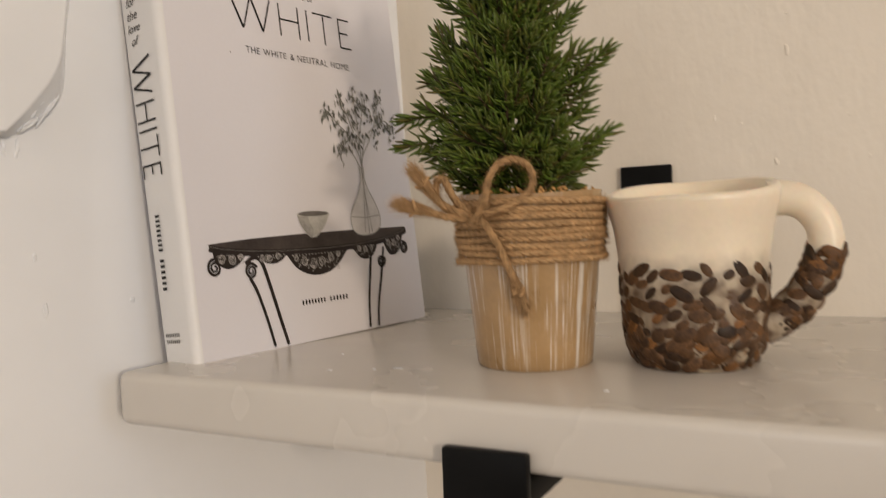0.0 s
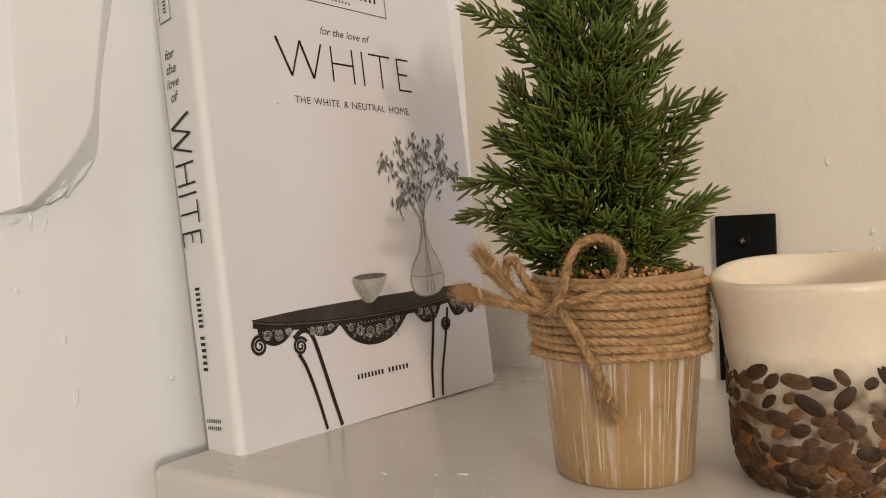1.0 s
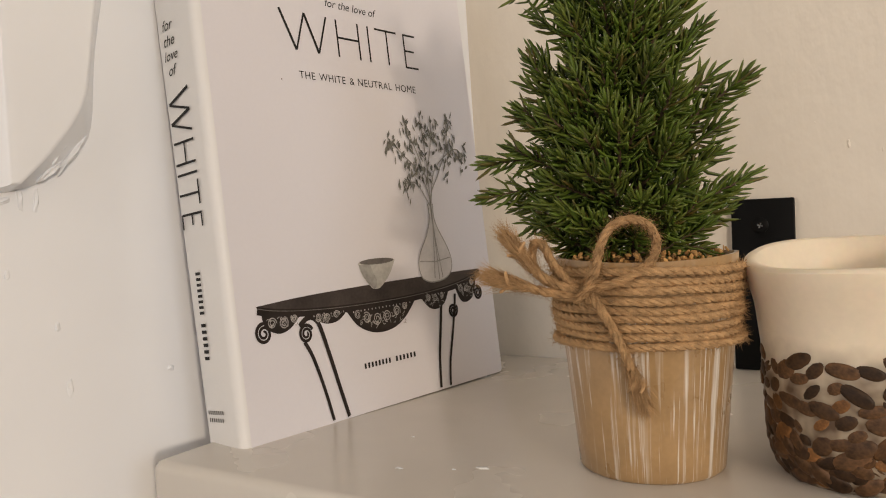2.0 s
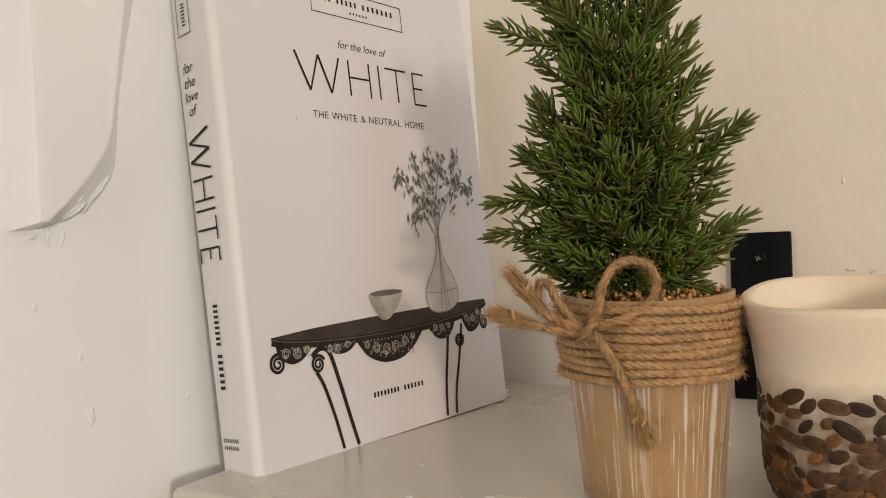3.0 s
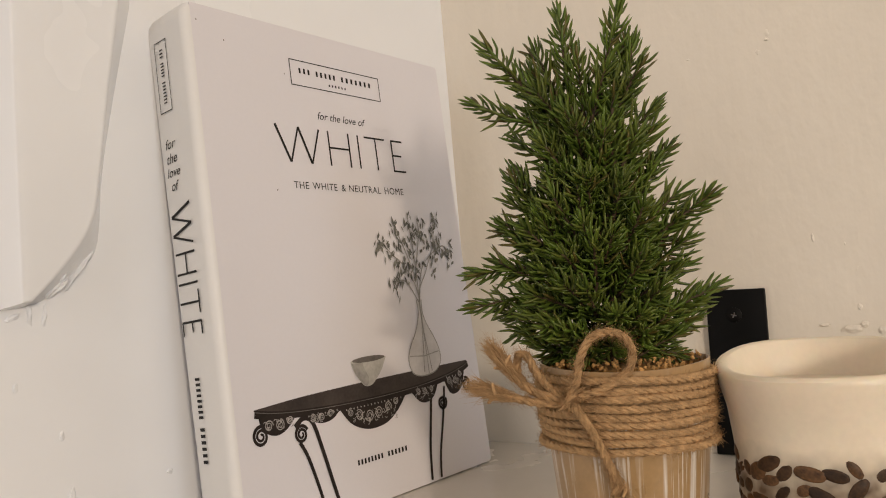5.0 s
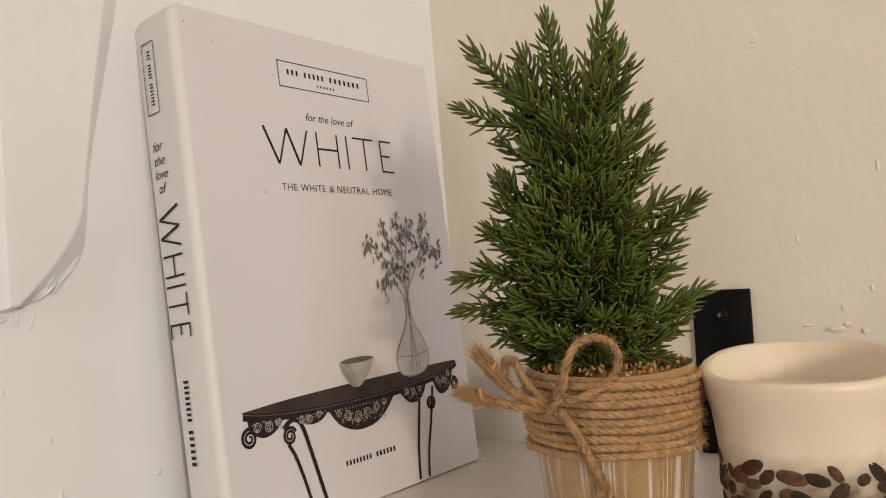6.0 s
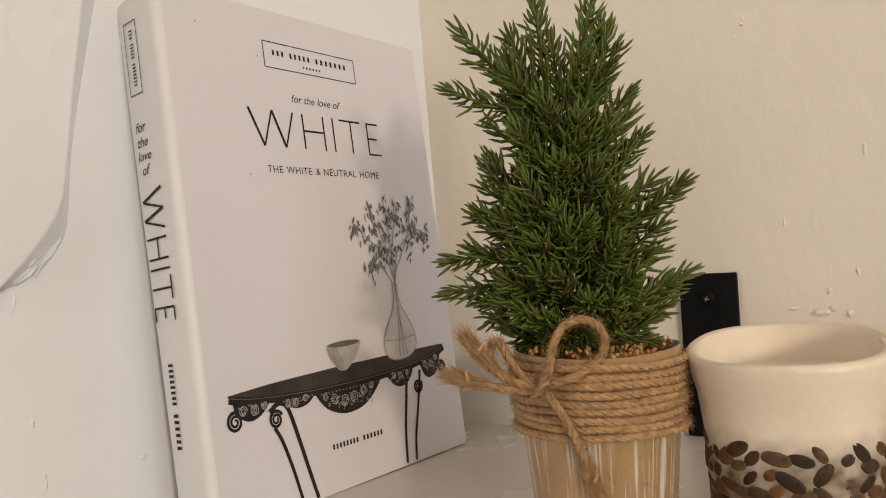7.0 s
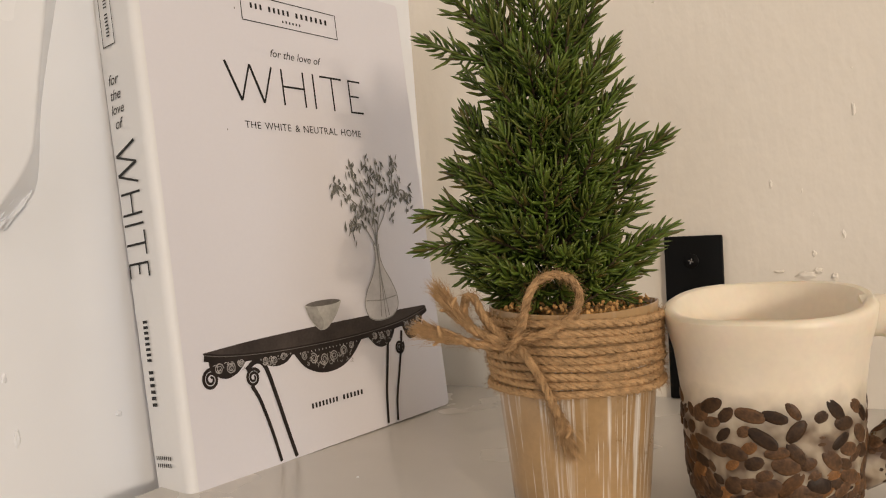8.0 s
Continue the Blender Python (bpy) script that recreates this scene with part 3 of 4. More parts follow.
# console table of the cover photograph
top = [(14.6, 58.4), (40, 60.0), (68, 60.9), (100, 61.6), (135, 62.0), (165, 62.2), (180, 62.2)]
edge = [(181.2, 60.8), (176, 59.2), (160, 56.2), (140, 54.0), (115, 52.8), (90, 52.6), (65, 52.9), (42, 54.0), (25, 55.8), (15.5, 57.0)]
printed("printed_table_top", sheet([tuple(p) for p in bezier([Vector(q) for q in top], 5)] + [tuple(p) for p in bezier([Vector(q) for q in edge], 5)], Z2), PRINT_TOP)
rim = bezier([Vector(q) for q in ((15.0, 56.6), (25, 54.6), (42, 52.8), (65, 51.6), (90, 51.2), (115, 51.5), (140, 52.8), (160, 55.0), (176, 58.2), (181, 60.2))], 6)
printed("printed_table_edge", ribbon(rim, 3.7, Z3), PRINT)
printed("printed_table_moulding", ribbon([p + Vector((0, 0.9)) for p in rim], 0.35, Z4), PRINT_SHEEN)
for lobe in (((17, 55.5), (18.5, 49), (25, 45.4), (31, 46), (36, 49), (40, 53)), ((44, 52), (50, 47.6), (57, 45.8), (64, 47), (69.5, 51)), ((68, 51), (75, 42.6), (84, 38.2), (93, 37.0), (103, 38.4), (112, 43.0), (121, 51)), ((124, 52), (131, 45.0), (138, 43.4), (145, 46), (150, 53)), ((155, 55), (160, 45.6), (167, 44.6), (173, 48.6), (177, 58))):
    printed("printed_apron", sheet([tuple(p) for p in bezier([Vector(q) for q in lobe], 6)], Z2 + 0.00003), PRINT)
bm = bmesh.new()
for i, (c, r, h) in enumerate((((22.5, 50.2), 3.0, 1), ((29.0, 49.8), 3.2, -1), ((35.5, 51.0), 2.4, 1), ((50, 49.6), 2.3, 1), ((55.8, 48.8), 2.5, -1), ((61.8, 49.6), 2.2, 1), ((76.0, 47.6), 2.5, 1), ((82.0, 45.4), 3.3, -1), ((89.5, 44.2), 3.8, 1), ((97.2, 44.6), 3.6, -1), ((104.6, 46.2), 3.2, 1), ((111.0, 48.4), 2.4, -1), ((131.5, 50.4), 2.2, 1), ((137.0, 49.4), 2.4, -1), ((142.8, 50.4), 2.1, 1), ((160.5, 52.2), 2.7, 1), ((166.5, 52.2), 2.7, -1), ((171.8, 55.0), 2.2, 1))):
    spiral(c, r * 0.86, 2.1, 1.2 * i, 0.52, Z4, bm, h)
for x0, x1, y in ((20, 38, 52.2), (46, 68, 51.0), (72, 117, 49.9), (128, 147, 52.0), (157, 175, 55.2)):
    n = int((x1 - x0) / 2.6)
    for k in range(n):
        cx = x0 + (x1 - x0) * (k + 0.5) / n
        sheet(arc(cx, y - 0.6, 0.4, 0.5, 0, 330, 7), Z4, bm)
lace = random.Random(29)
for cx, cy, w, h, count in ((28, 49.6, 8, 2.4, 16), (57, 48.8, 8, 1.8, 16), (94, 43.4, 17, 3.6, 44), (137, 47.6, 8, 2.4, 16), (166, 50.0, 7, 3.0, 18)):
    for _ in range(count):
        x, y = cx + lace.uniform(-w, w), cy + lace.uniform(-h, h)
        a0 = lace.uniform(0, 360)
        ribbon(arc(x, y, lace.uniform(0.7, 1.3), lace.uniform(0.6, 1.1), a0, a0 + lace.uniform(90, 220), 6), 0.32, Z4 + 0.00002, bm)
printed("printed_scrollwork", bm, PRINT_LACE)
for c, r, a, hand in (((17.4, 46.4), 4.6, 1.2, 1), ((41.6, 43.0), 4.3, 0.4, 1), ((151.6, 41.2), 4.0, 0.6, -1), ((176.6, 48.4), 4.0, 1.9, -1)):
    printed("printed_scroll", spiral(c, r, 2.1, a, 1.5, Z3, None, hand), PRINT)
for pts, w in ((((40.0, 39.5), (44, 32), (48.8, 17), (52.6, 1.2)), 1.9), (((38, 47), (44, 50.2), (49.5, 47), (54, 33), (58.5, 16), (62.6, 1.0)), 2.3), (((147, 50), (142.4, 47), (139.6, 36), (135.4, 18), (133.4, 1.2)), 2.0), (((155, 50), (153.6, 44), (149.4, 30), (144.0, 14), (141.8, 1.0)), 1.8)):
    printed("printed_table_leg", ribbon(bezier([Vector(q) for q in pts], 8), w, Z3, None, lambda f: 1.1 - 0.15 * f), PRINT)
bowl = [tuple(p) for p in bezier([Vector(q) for q in ((80.2, 72.2), (82.5, 66), (87.6, 60.2), (90.6, 58.9), (95.2, 59.6), (102.6, 65.4), (107.8, 72.6))], 6)]
printed("printed_bowl", sheet(bowl + arc(94, 72.4, 13.6, 1.4, 0, 180, 12), Z4), PRINT_PALE)
printed("printed_bowl_inside", sheet(arc(94, 72.6, 12.8, 1.5, 0, 345, 24), Z4 + 0.00006), PRINT_SHEEN)
printed("printed_bowl_shade", sheet([tuple(p) for p in bezier([Vector(q) for q in ((80.8, 71.6), (83, 66), (87.8, 60.4), (91, 59.2), (92.5, 63), (90, 68), (89, 71.2))], 6)], Z4 + 0.00004), PRINT_GREY)
vase = [(140.2, 101), (140.4, 93), (136, 83.5), (129.4, 75), (126.6, 68), (128.4, 61.4), (134, 58.6), (141, 58.2), (149, 59.6), (154.6, 64), (155.2, 71), (151.6, 79), (146.4, 87.4), (144.2, 94), (144.6, 101)]
vase = [tuple(p) for p in bezier([Vector(q) for q in vase], 5)]
printed("printed_vase", sheet(vase, Z4), PRINT_GLASS)
bm = ribbon(vase, 0.7, Z4 + 0.00005)
ribbon([(128, 70.0), (141, 69.0), (154.6, 70.6)], 0.7, Z4 + 0.00008, bm)
printed("printed_vase_outline", bm, PRINT_GREY)
rng = random.Random(11)
stems = (((139, 60), (143, 100), (136, 118), (124, 128), (114, 136)), ((143, 59), (143, 100), (143.5, 126), (142, 152)), ((146, 60), (142.5, 100), (153, 118), (163, 134), (166, 152)), ((143, 100), (150, 120), (170, 132), (178, 128)), ((142, 100), (133, 112), (124, 112)), ((143, 112), (135, 132), (128, 146)), ((143.4, 118), (150, 138), (151, 146)))
for s in stems:
    printed("printed_stem", ribbon(bezier([Vector(q) for q in s], 8), 0.75, Z4 + 0.0001), PRINT_GREY)
bm = bmesh.new()
for s in stems:
    pts = bezier([Vector(q) for q in s], 10)
    pts = pts[int(len(pts) * 0.55):]
    for _ in range(max(8, int(len(pts) * 2.4))):
        p = rng.choice(pts) + Vector((rng.gauss(0, 3.4), rng.gauss(-1.8, 3.8)))
        if p.y > 152:
            continue
        a, l, w = rng.uniform(-2.5, -0.6), rng.uniform(2.6, 7.0), rng.uniform(0.45, 1.15)
        ex, ey = Vector((math.cos(a), math.sin(a))), Vector((-math.sin(a), math.cos(a)))
        z = Z4 + 0.00012 + 0.00006 * rng.random()
        sheet([tuple(p - ex * l / 2), tuple(p + ey * w - ex * l * 0.1), tuple(p + ex * l / 2), tuple(p - ey * w + ex * l * 0.05)], z, bm)
printed("printed_leaves", bm, PRINT_LEAF)

for a, b in ((44.9, 160.8), (58.8, 222.3), (22.0, 232.8), (7.0, 240.0)):
    printed("mark", sheet(arc(a, b, 0.35, 0.5, 0, 320, 8), Z1), PRINT_SHEEN)

# ---- potted artificial spruce ----
PX, PY = 0.1799, -0.1830
tree = thing("potted_spruce", pose(PX, PY, 0.0013) @ Matrix.Scale(0.98, 4), "small artificial spruce in a whitewashed kraft pot bound with jute", "plant")
PR = [(0.0, 0.0250), (0.0012, 0.0262), (0.0505, 0.0308), (0.0770, 0.0326)]


def pot_r(z):
    for (z0, r0), (z1, r1) in zip(PR, PR[1:]):
        if z <= z1:
            return r0 + (r1 - r0) * (z - z0) / (z1 - z0)
    return PR[-1][1]


body = lathe([(0.0238, 0.0004), (0.0250, 0.0), (0.0262, 0.0012)] + [(pot_r(z), z) for z in (0.012, 0.025, 0.038, 0.0505, 0.064, 0.0762)] + [(0.0326, 0.0770), (0.0319, 0.0770), (0.0314, 0.074), (0.0305, 0.066)], 72, lambda a, r, z: (r * (1 + 0.004 * math.sin(3 * a + z * 40)), z + (0.0009 * math.sin(2 * a + 1) if z > 0.07 else 0)))
part("pot", body, POT, tree, "glossy kraft-brown pot streaked with white paint")
fill = lathe([(0.0312, 0.0725), (0.022, 0.0745), (0.012, 0.0755), (0.004, 0.0760)], 40, lambda a, r, z: (r, z + 0.0016 * noise.noise(Vector((math.cos(a) * r * 260, math.sin(a) * r * 260, 3)))))
filling = part("filling", fill, MULCH, tree, "shredded golden-brown bark filling")
rng = random.Random(3)
crumbs = []
for v in range(5):
    c = bmesh.new()
    bmesh.ops.create_icosphere(c, subdivisions=1, radius=1)
    for q in c.verts:
        q.co *= rng.uniform(0.6, 1.3)
    crumbs.append(mesh_of(c, "crumb", MULCH))
for i in range(290):
    a, r = rng.uniform(0, 6.283), 0.0302 * math.sqrt(rng.uniform(0.15, 1))
    ob = new("bark_crumb", crumbs[i % 5])
    ob.parent = filling
    s = rng.uniform(0.0005, 0.0010)
    ob.matrix_local = Matrix.LocRotScale((r * math.cos(a), r * math.sin(a), 0.0742 + rng.uniform(0, 0.0046)), Euler((rng.random() * 6, rng.random() * 6, rng.random() * 6)), (s * rng.uniform(1.0, 2.2), s, s * 0.8))

# jute windings
hair = bmesh.new()
rng = random.Random(8)
TR = 0.00152
for k in range(9):
    z = 0.0480 + k * 0.0031
    path = []
    phase = rng.uniform(0, 6.28)
    for i in range(150):
        a = 2 * math.pi * i / 150
        r = pot_r(z) + TR * 0.95 + 0.0004 * math.sin(2 * a + phase) + (0.0008 if k == 0 else 0)
        path.append(Vector((r * math.cos(a), r * math.sin(a), z + 0.0003 * math.sin(a + phase) + 0.0002 * math.sin(5 * a + k))))
    part("twine_winding", rope(path, TR, 105, closed=True), TWINE, tree)
    fibres(path, TR, 1100, 0.0030, rng, hair)


def brush(end, way, rng, bm):
    """The frayed end of a cord: many thin hairs that flare out."""
    for _ in range(1500):
        d = (way + Vector((rng.gauss(0, 0.15), rng.gauss(0, 0.15), rng.gauss(0, 0.15)))).normalized()
        q = end - way * rng.uniform(-0.001, 0.008) + Vector((rng.gauss(0, 0.0008), rng.gauss(0, 0.0008), rng.gauss(0, 0.0008)))
        l = rng.uniform(0.005, 0.0120)
        w = d.cross(Vector((rng.uniform(-1, 1), rng.uniform(-1, 1), rng.uniform(-1, 1)))).normalized() * 0.00008
        m = q + d * l * 0.55
        e = m + (d + Vector((rng.gauss(0, 0.25), rng.gauss(0, 0.25), rng.gauss(0, 0.25)))).normalized() * l * 0.45
        v = [bm.verts.new(c) for c in (q - w, q + w, m + w, m - w, e)]
        bm.faces.new(v[:4]), bm.faces.new((v[3], v[2], v[4]))


# bow: two loops, two tails and the knot
def cord(name, points, fray=0.0, r=TR, label=""):
    path = bezier([Vector(p) for p in points], 16)
    ob = part(name, rope(path, r, 95, fray=fray), TWINE, tree, label)
    fibres(path, r, int(170 * len(points)), 0.0038, rng, hair)
    if fray:
        brush(path[-1], (path[-1] - path[-8]).normalized(), rng, hair)
    return ob


E_, N_ = Vector((0.906, 0.423, 0)), Vector((0.423, -0.906, 0))
KN = Vector((-0.0080, -0.0395, 0.0682))


def at(side, z, out=0.0):
    """A place beside the knot: metres across, height, and metres towards the room."""
    p = KN + E_ * (side * 0.90 if side < 0 else side) + N_ * out
    return (p.x, p.y, z)


cord("bow_loop", [at(0, 0.068, 0.001), at(0.003, 0.074, 0.002), at(0.0048, 0.0815, 0.002), at(0.0085, 0.0880, 0.001), at(0.0145, 0.0905, 0), at(0.0205, 0.0885, -0.001), at(0.0235, 0.0830, -0.002), at(0.0215, 0.0765, -0.001), at(0.014, 0.0715, 0.001), at(0.006, 0.0690, 0.002), at(0, 0.0678, 0.001)], label="upright loop of jute bow")
cord("bow_loop", [at(0, 0.068, 0), at(-0.006, 0.0705, 0), at(-0.0115, 0.0765, -0.002), at(-0.0150, 0.0830, -0.004), at(-0.0185, 0.0830, -0.005), at(-0.0190, 0.0770, -0.004), at(-0.0150, 0.0715, -0.002), at(-0.0075, 0.0685, 0), at(0, 0.0672, 0)], label="small side loop of jute bow")
cord("bow_tail", [at(0, 0.0680, 0.001), at(-0.008, 0.0690, 0.002), at(-0.0165, 0.0730, 0.002), at(-0.0215, 0.0780, 0.003), at(-0.0250, 0.0822, 0.003)], 0.12, label="frayed tail of jute bow")
cord("bow_tail", [at(0, 0.0672, 0.001), at(-0.010, 0.0668, 0.002), at(-0.0200, 0.0690, 0.003), at(-0.0255, 0.0706, 0.004), at(-0.0300, 0.0718, 0.004)], 0.12, label="frayed tail of jute bow")
cord("bow_tail", [at(0, 0.0680, 0.002), at(0.004, 0.0620, 0.002), at(0.0085, 0.0540, 0.001), at(0.0125, 0.0450, -0.001), at(0.0150, 0.0385, -0.002), at(0.0165, 0.0335, -0.002)], 0.12, label="frayed hanging tail of jute bow")
cord("bow_knot", [at(-0.0022, 0.0655, 0.0005), at(-0.0006, 0.0672, 0.0030), at(0.0008, 0.0690, 0.0030), at(0.0022, 0.0706, 0.0006)], r=0.0019)
tagged(part("fibre_fuzz", hair, TWINE, tree, "fine loose jute hairs"), kind="stuff")


# spruce sprigs
def sprig(length, rng, count, nlen):
    """A bent twig with needles all round, pointing along +z."""
    bend = Vector((rng.uniform(-0.12, 0.12), rng.uniform(0.02, 0.22), 0))

    def on(f):
        return Vector((bend.x * length * f * f, bend.y * length * f * f, length * f))

    stem = tube([on(i / 8) for i in range(9)], lambda f: 0.0011 * (1 - 0.6 * f), 6)
    leaf = bmesh.new()
    for i in range(count):
        f = 0.06 + 0.96 * (i / count)
        p = on(min(1, f))
        t = (on(min(1, f) + 0.02) - on(min(1, f) - 0.02)).normalized()
        s = t.cross(Vector((1, 0, 0))).normalized()
        u = t.cross(s)
        a = i * 2.39996 + rng.uniform(-0.5, 0.5)
        tip = max(0.0, (f - 0.72) / 0.28)
        open_ = radians(rng.uniform(34, 74) * (1 - 0.6 * tip))
        side = s * math.cos(a) + u * math.sin(a)
        d0 = (t * math.cos(open_) + side * math.sin(open_)).normalized()
        d1 = (d0 + t * rng.uniform(0.3, 1.1) + Vector((rng.uniform(-0.25, 0.25), rng.uniform(-0.25, 0.25), rng.uniform(-0.25, 0.25)))).normalized()
        l = nlen * rng.uniform(0.75, 1.2) * (1 - 0.25 * tip)
        w = rng.uniform(0.00058, 0.00082)
        q = d0.cross(t)
        q = q.normalized() if q.length > 1e-5 else s
        b = d0.cross(q)
        rings = []
        for c, rad in ((p, w * 0.7), (p + d0 * l * 0.45, w), (p + d0 * l * 0.45 + d1 * l * 0.35, w * 0.8)):
            rings.append([leaf.verts.new(c + (q * math.cos(g) + b * math.sin(g)) * rad) for g in (0, 2.094, 4.189)])
        e = leaf.verts.new(p + d0 * l * 0.45 + d1 * l * 0.55)
        for r0, r1 in zip(rings, rings[1:]):
            for k in range(3):
                j = (k + 1) % 3
                leaf.faces.new((r0[k], r0[j], r1[j], r1[k]))
        for k in range(3):
            leaf.faces.new((rings[-1][k], rings[-1][(k + 1) % 3], e))
    return mesh_of(stem, "branch", STEM), mesh_of(leaf, "needles", NEEDLE)


rng = random.Random(21)
kinds = {}
for length in (0.024, 0.034, 0.046):
    kinds[length] = [sprig(length, rng, int(length * 1550), 0.0106) for _ in range(5)]
trunk_path = [Vector((0, 0, 0.068)), Vector((-0.002, 0, 0.11)), Vector((-0.003, 0.001, 0.15)), Vector((-0.002, 0, 0.185))]
part("trunk", tube(bezier(trunk_path, 6), lambda f: 0.0034 * (1 - 0.7 * f), 8), STEM, tree, "thin brown wire trunk")


def branch(tip, root, roll):
    tip, root = Vector(tip), Vector(root)
    tip = tip - (tip - root).normalized() * 0.0022
    way = tip - root
    length = way.length
    size = min(kinds, key=lambda k: abs(k - length))
    stem, leaf = rng.choice(kinds[size])
    m = Matrix.Translation(root) @ way.to_track_quat("Z", "Y").to_matrix().to_4x4() @ pose(0, 0, 0, 0, 0, roll)
    k = length / size
    k = min(1.35, max(0.8, k))
    m = Matrix.Translation(tip - way.normalized() * size * k) @ m.to_3x3().to_4x4() @ Matrix.Diagonal((max(0.9, k ** 0.5), max(0.9, k ** 0.5), k, 1))
    b = new("branch", stem)
    b.parent, b.matrix_local = tree, m
    n = new("needles", leaf)
    n.parent = b


RIGHT, AWAY = Vector((0.954, 0.298, 0)), Vector((-0.298, 0.954, 0))
# side, height and depth of the tip, side and height of the root, for the boughs that can be told apart
for s, z, dep, x0, z0 in ((-19, 218, 0, -13, 172), (6, 217, 0, -4, 170), (-26, 208, 4, -16, 172), (13, 206, 3, 0, 172), (17.6, 202, 0, 4, 168), (-51, 205, 0, -22, 178), (-59, 178, 0, -22, 172), (-38, 188, 4, -16, 164),
                      (-41, 157, 2, -20, 126), (-47, 148, 0, -20, 130), (-46, 136, -4, -16, 116), (-60, 121, 0, -20, 114), (-61, 104, 0, -24, 104), (-45, 90, 0, -18, 96), (-33, 80, -6, -12, 90), (-38, 168, 0, -16, 150), (-52, 113, -2, -18, 106), (-50, 128, 2, -18, 118), (-44, 142, 3, -18, 124), (-34, 178, 3, -16, 156), (-50, 97, 3, -18, 96), (-30, 196, 2, -18, 168),
                      (19, 177, 0, 0, 154), (23.6, 161, 0, 2, 136), (23, 152, -4, 2, 126), (38.6, 141, 0, 8, 118), (33, 132, 3, 6, 112), (28, 115, 0, 4, 98), (36.5, 109, 0, 6, 86), (34, 98, 4, 6, 82), (26, 79, 0, 4, 82), (31, 124, 2, 4, 106), (27, 143, 3, 4, 122), (21, 169, 3, 2, 146), (32, 91, 2, 6, 84), (12, 194, -2, 0, 164), (-10, 200, 2, -9, 168),
                      (-28, 186, -8, -14, 152), (-2, 192, -8, -6, 158), (9, 186, -10, 0, 150), (-14, 176, -14, -10, 142), (2, 168, -16, -6, 134), (14, 164, -14, 0, 130), (-28, 166, -14, -14, 134), (-8, 150, -20, -8, 118),
                      (8, 146, -20, -2, 114), (-26, 142, -18, -12, 110), (-38, 130, -14, -16, 104), (16, 136, -18, 2, 106), (-4, 128, -26, -6, 98), (-20, 122, -24, -10, 94), (12, 118, -24, 0, 92), (-32, 108, -20, -12, 86),
                      (20, 106, -18, 2, 84), (-12, 106, -28, -8, 82), (4, 100, -28, -2, 80), (-24, 92, -26, -10, 76), (-40, 96, -10, -14, 84), (14, 92, -22, 2, 78), (24, 94, -12, 4, 78), (-6, 86, -26, -4, 76), (-18, 82, -22, -8, 76)):
    tip = RIGHT * (s + (2.0 if s < 0 else -2.0)) * mm + AWAY * dep * mm
    root = RIGHT * x0 * mm + AWAY * dep * 0.25 * mm
    z0 = z - 0.6 * (z - z0) if dep <= -8 else z0
    branch((tip.x, tip.y, (z * 1.02 - 2) * mm), (root.x, root.y, z0 * mm), rng.uniform(0, 360))
for i in range(84):
    f = (i + 0.5) / 84
    z = 0.072 + 0.086 * f
    a = i * 2.39996 + rng.uniform(-0.4, 0.4)
    reach = (0.036 - 0.019 * f) * rng.uniform(0.72, 1.0)
    up = rng.uniform(0.15, 0.8) * reach + 0.008 * f
    axis = RIGHT * -0.0095
    tip = Vector((math.cos(a) * reach, math.sin(a) * reach * 0.95, z + up)) + axis
    root = Vector((axis.x + (tip.x - axis.x) * 0.22, axis.y + (tip.y - axis.y) * 0.22, z - 0.002))
    branch(tip, root, rng.uniform(0, 360))

# ---- coffee-bean candle cup ----
MX, MY = 0.2468, -0.1662
cup = thing("candle_cup", pose(MX, MY, 0.0014) @ Matrix.Scale(0.975, 4), "cream wax cup-shaped candle with coffee beans set in its lower half", "candle")
LOW = math.atan2(-0.95, -0.1)


def cup_r(z):
    pts = [(0.0, 0.0245), (0.004, 0.0272), (0.012, 0.0298), (0.030, 0.0312), (0.046, 0.0318), (0.060, 0.0334), (0.070, 0.0358), (0.0755, 0.0366)]
    for (z0, r0), (z1, r1) in zip(pts, pts[1:]):
        if z <= z1:
            return r0 + (r1 - r0) * (z - z0) / (z1 - z0)
    return pts[-1][1]


def lip(a, r, z):
    k = max(0.0, (z - 0.050) / 0.028)
    return r * (1 + 0.008 * k * math.sin(2 * a + 0.6) + 0.002 * math.sin(5 * a)), z - 0.0008 * k - 0.0046 * k * k * math.cos(a - LOW) + 0.0006 * k * math.sin(3 * a)


profile = [(0.022, 0.0004), (0.0245, 0.0)] + [(cup_r(z), z) for z in (0.004, 0.008, 0.012, 0.02, 0.03, 0.04, 0.046, 0.053, 0.060, 0.066, 0.070, 0.0735)]
profile += [(0.0366, 0.0757), (0.0360, 0.0772), (0.0346, 0.0780), (0.0326, 0.0776), (0.0308, 0.0752), (0.0296, 0.0700), (0.0280, 0.0660), (0.020, 0.0650), (0.006, 0.0652)]
body = part("cup_body", lathe(profile, 96, lip), WAX, cup, "smooth cream wax body with a thick rounded rim")
HA = Vector((0.987, 0.158, 0))
hp = [(31.5, 70.4), (38, 70.8), (45.5, 68.0), (51.8, 60.0), (53.2, 49.5), (49.5, 37.5), (42.5, 27.0), (35, 20.5), (27, 16.5)]
handle_path = bezier([HA * (a * mm) + Vector((0, 0, z * mm)) for a, z in hp], 6)
handle = part("handle", tube(handle_path, lambda f: 0.0078 - 0.0012 * math.sin(f * 3.14) + 0.0010 * f, 16), WAX, cup, "curved cream wax handle")


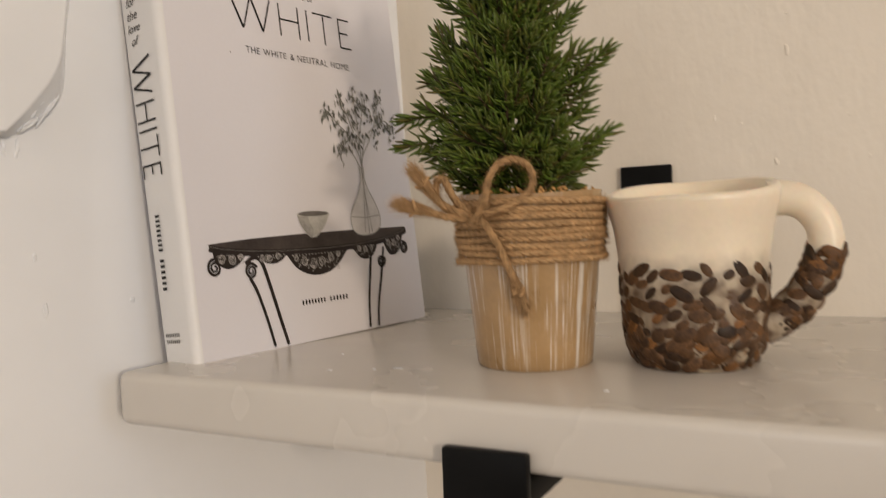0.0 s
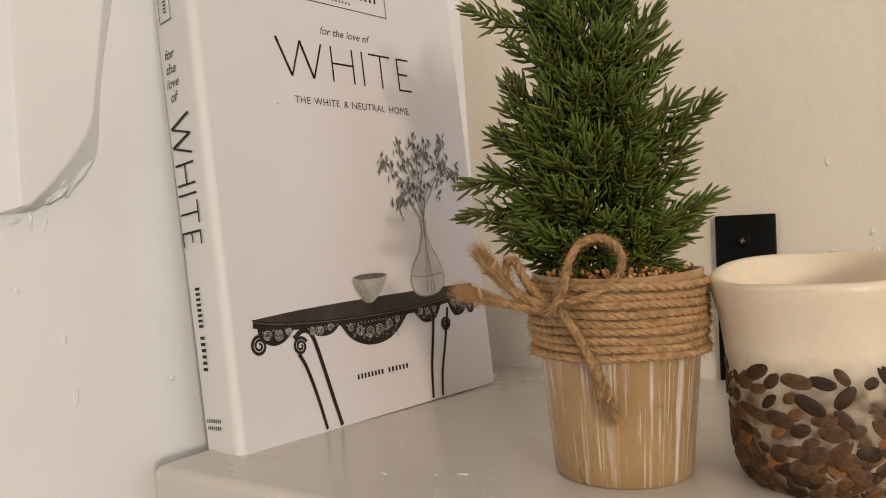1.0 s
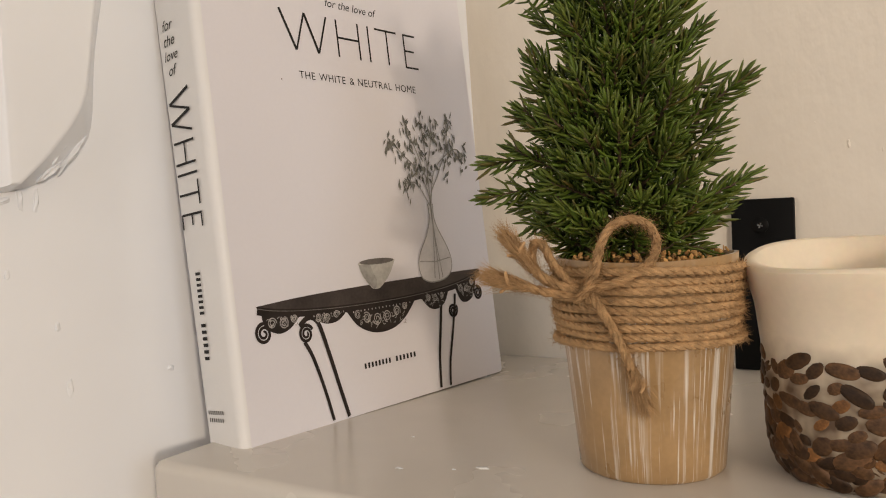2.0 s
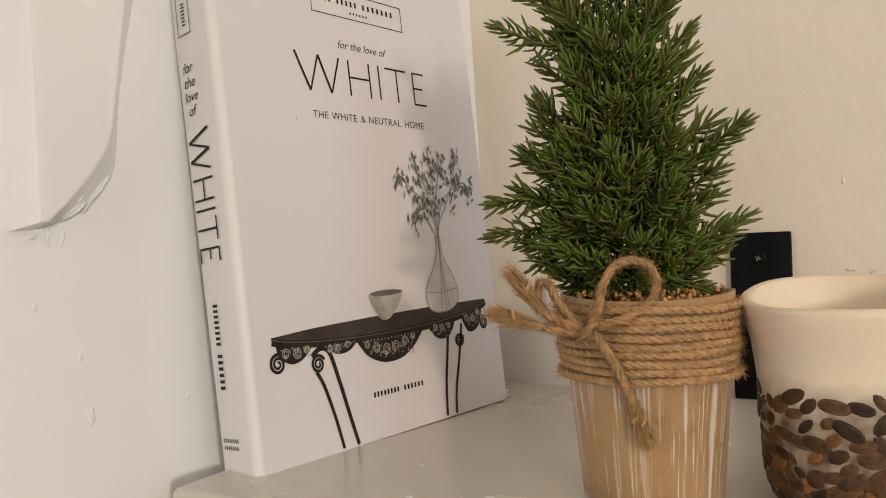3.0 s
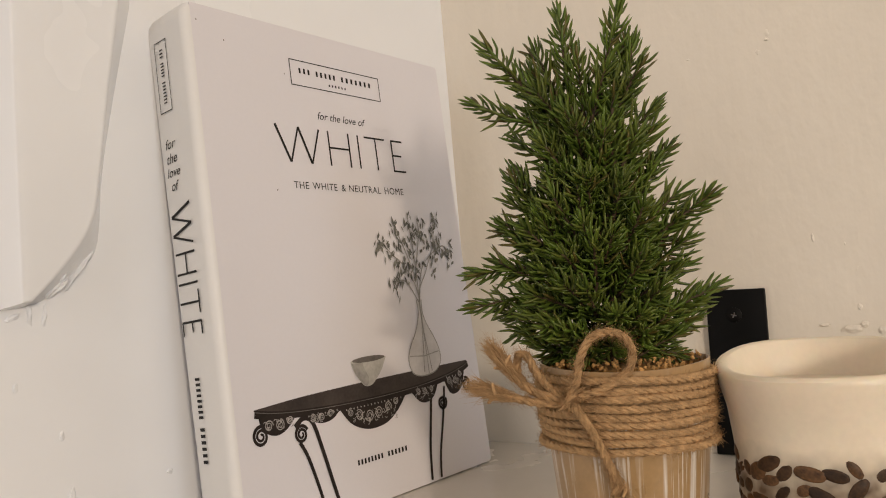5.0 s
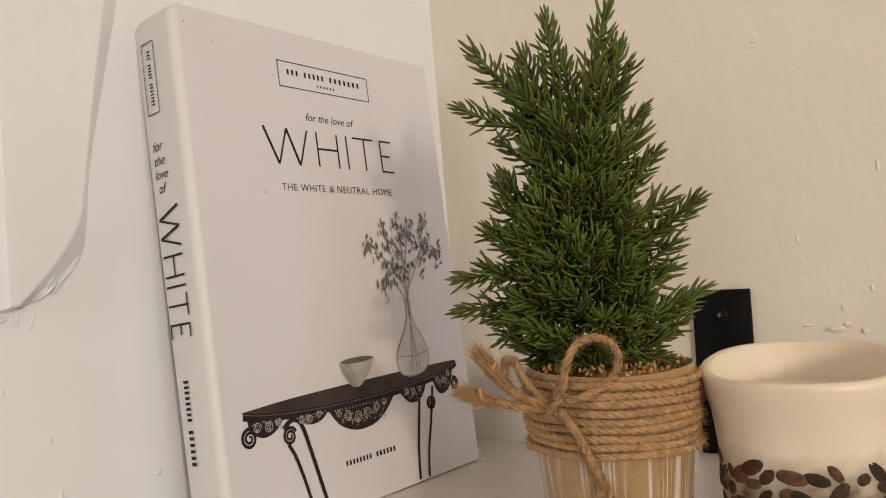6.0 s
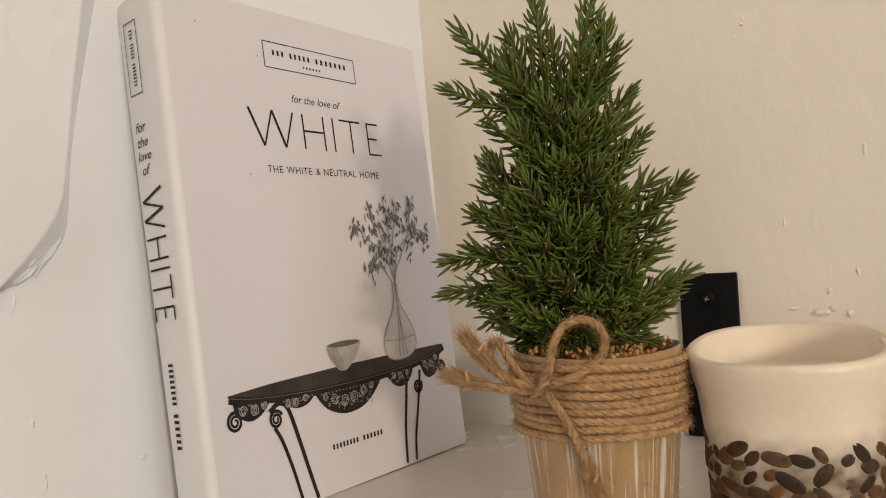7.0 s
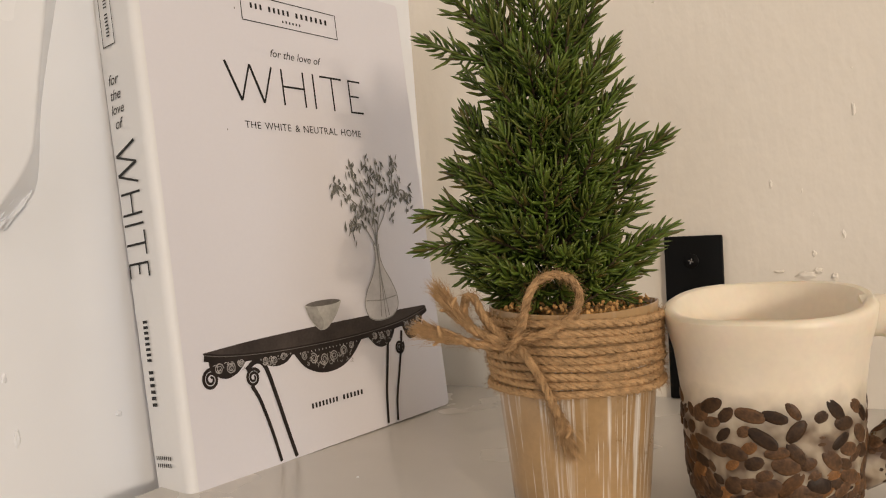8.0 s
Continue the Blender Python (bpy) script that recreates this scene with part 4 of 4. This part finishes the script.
def bean_mesh(rng, cleft):
    b = bmesh.new()
    bmesh.ops.create_uvsphere(b, u_segments=14, v_segments=10, radius=1)
    for v in b.verts:
        v.co = Vector((v.co.z * 0.0046, v.co.x * 0.0032, v.co.y * 0.0022))
        if cleft and v.co.z > 0.0006 and abs(v.co.y) < 0.0002 and abs(v.co.x) < 0.0038:
            v.co.z -= 0.0006
        v.co *= 1 + 0.08 * noise.noise(v.co * 260 + Vector((rng.random() * 9, 0, 0)))
    return b


rng = random.Random(17)
beans = [mesh_of(bean_mesh(rng, k % 2), "coffee_bean", BEAN) for k in range(6)] + [mesh_of(bean_mesh(rng, True), "coffee_bean", BEAN_PALE)]


def bean(p, normal, parent, spin, s, flat=1.0):
    q = Vector(normal).to_track_quat("Z", "Y").to_matrix().to_4x4()
    ob = new("coffee_bean", rng.choice(beans[:6] * 2 + beans[6:] * 3))
    ob.parent = parent
    ob.matrix_local = Matrix.Translation(p) @ q @ pose(0, 0, 0, 0, 0, spin) @ Matrix.Diagonal((s * rng.uniform(0.8, 1.25), s * rng.uniform(0.75, 1.1), s * flat, 1))


placed = []
tries = 0
while len(placed) < 290 and tries < 20000:
    tries += 1
    a, z = rng.uniform(0, 6.283) if rng.random() < 0.45 else rng.uniform(2.6, 6.0), 0.0025 + 0.0405 * rng.random() ** 1.1
    r = cup_r(z)
    p = Vector((r * math.cos(a), r * math.sin(a), z))
    gap = 0.0056 if z > 0.030 else (0.0048 if z > 0.018 else 0.0034)
    if any((p - o).length < gap for o in placed):
        continue
    placed.append(p)
    n = Vector((math.cos(a), math.sin(a), -0.35 if z < 0.01 else 0.0)).normalized()
    flush = z > 0.010 and rng.random() < 0.88
    bean(p - n * (rng.uniform(0.0001, 0.0004) if flush else rng.uniform(0.0007, 0.0014)), n, body, rng.uniform(-60, 60), rng.uniform(0.62, 1.02) * (1.12 if z < 0.018 else 1.0), 0.42 if flush else 0.9)
hf = frames(handle_path)
for i in range(92):
    p, t, s, u = hf[rng.randrange(int(len(hf) * 0.50), len(hf) - 5)]
    a = rng.uniform(0, 6.283)
    n = s * math.cos(a) + u * math.sin(a)
    bean(p + n * 0.0070, n, handle, rng.uniform(0, 360), rng.uniform(0.65, 1.0), 0.7)
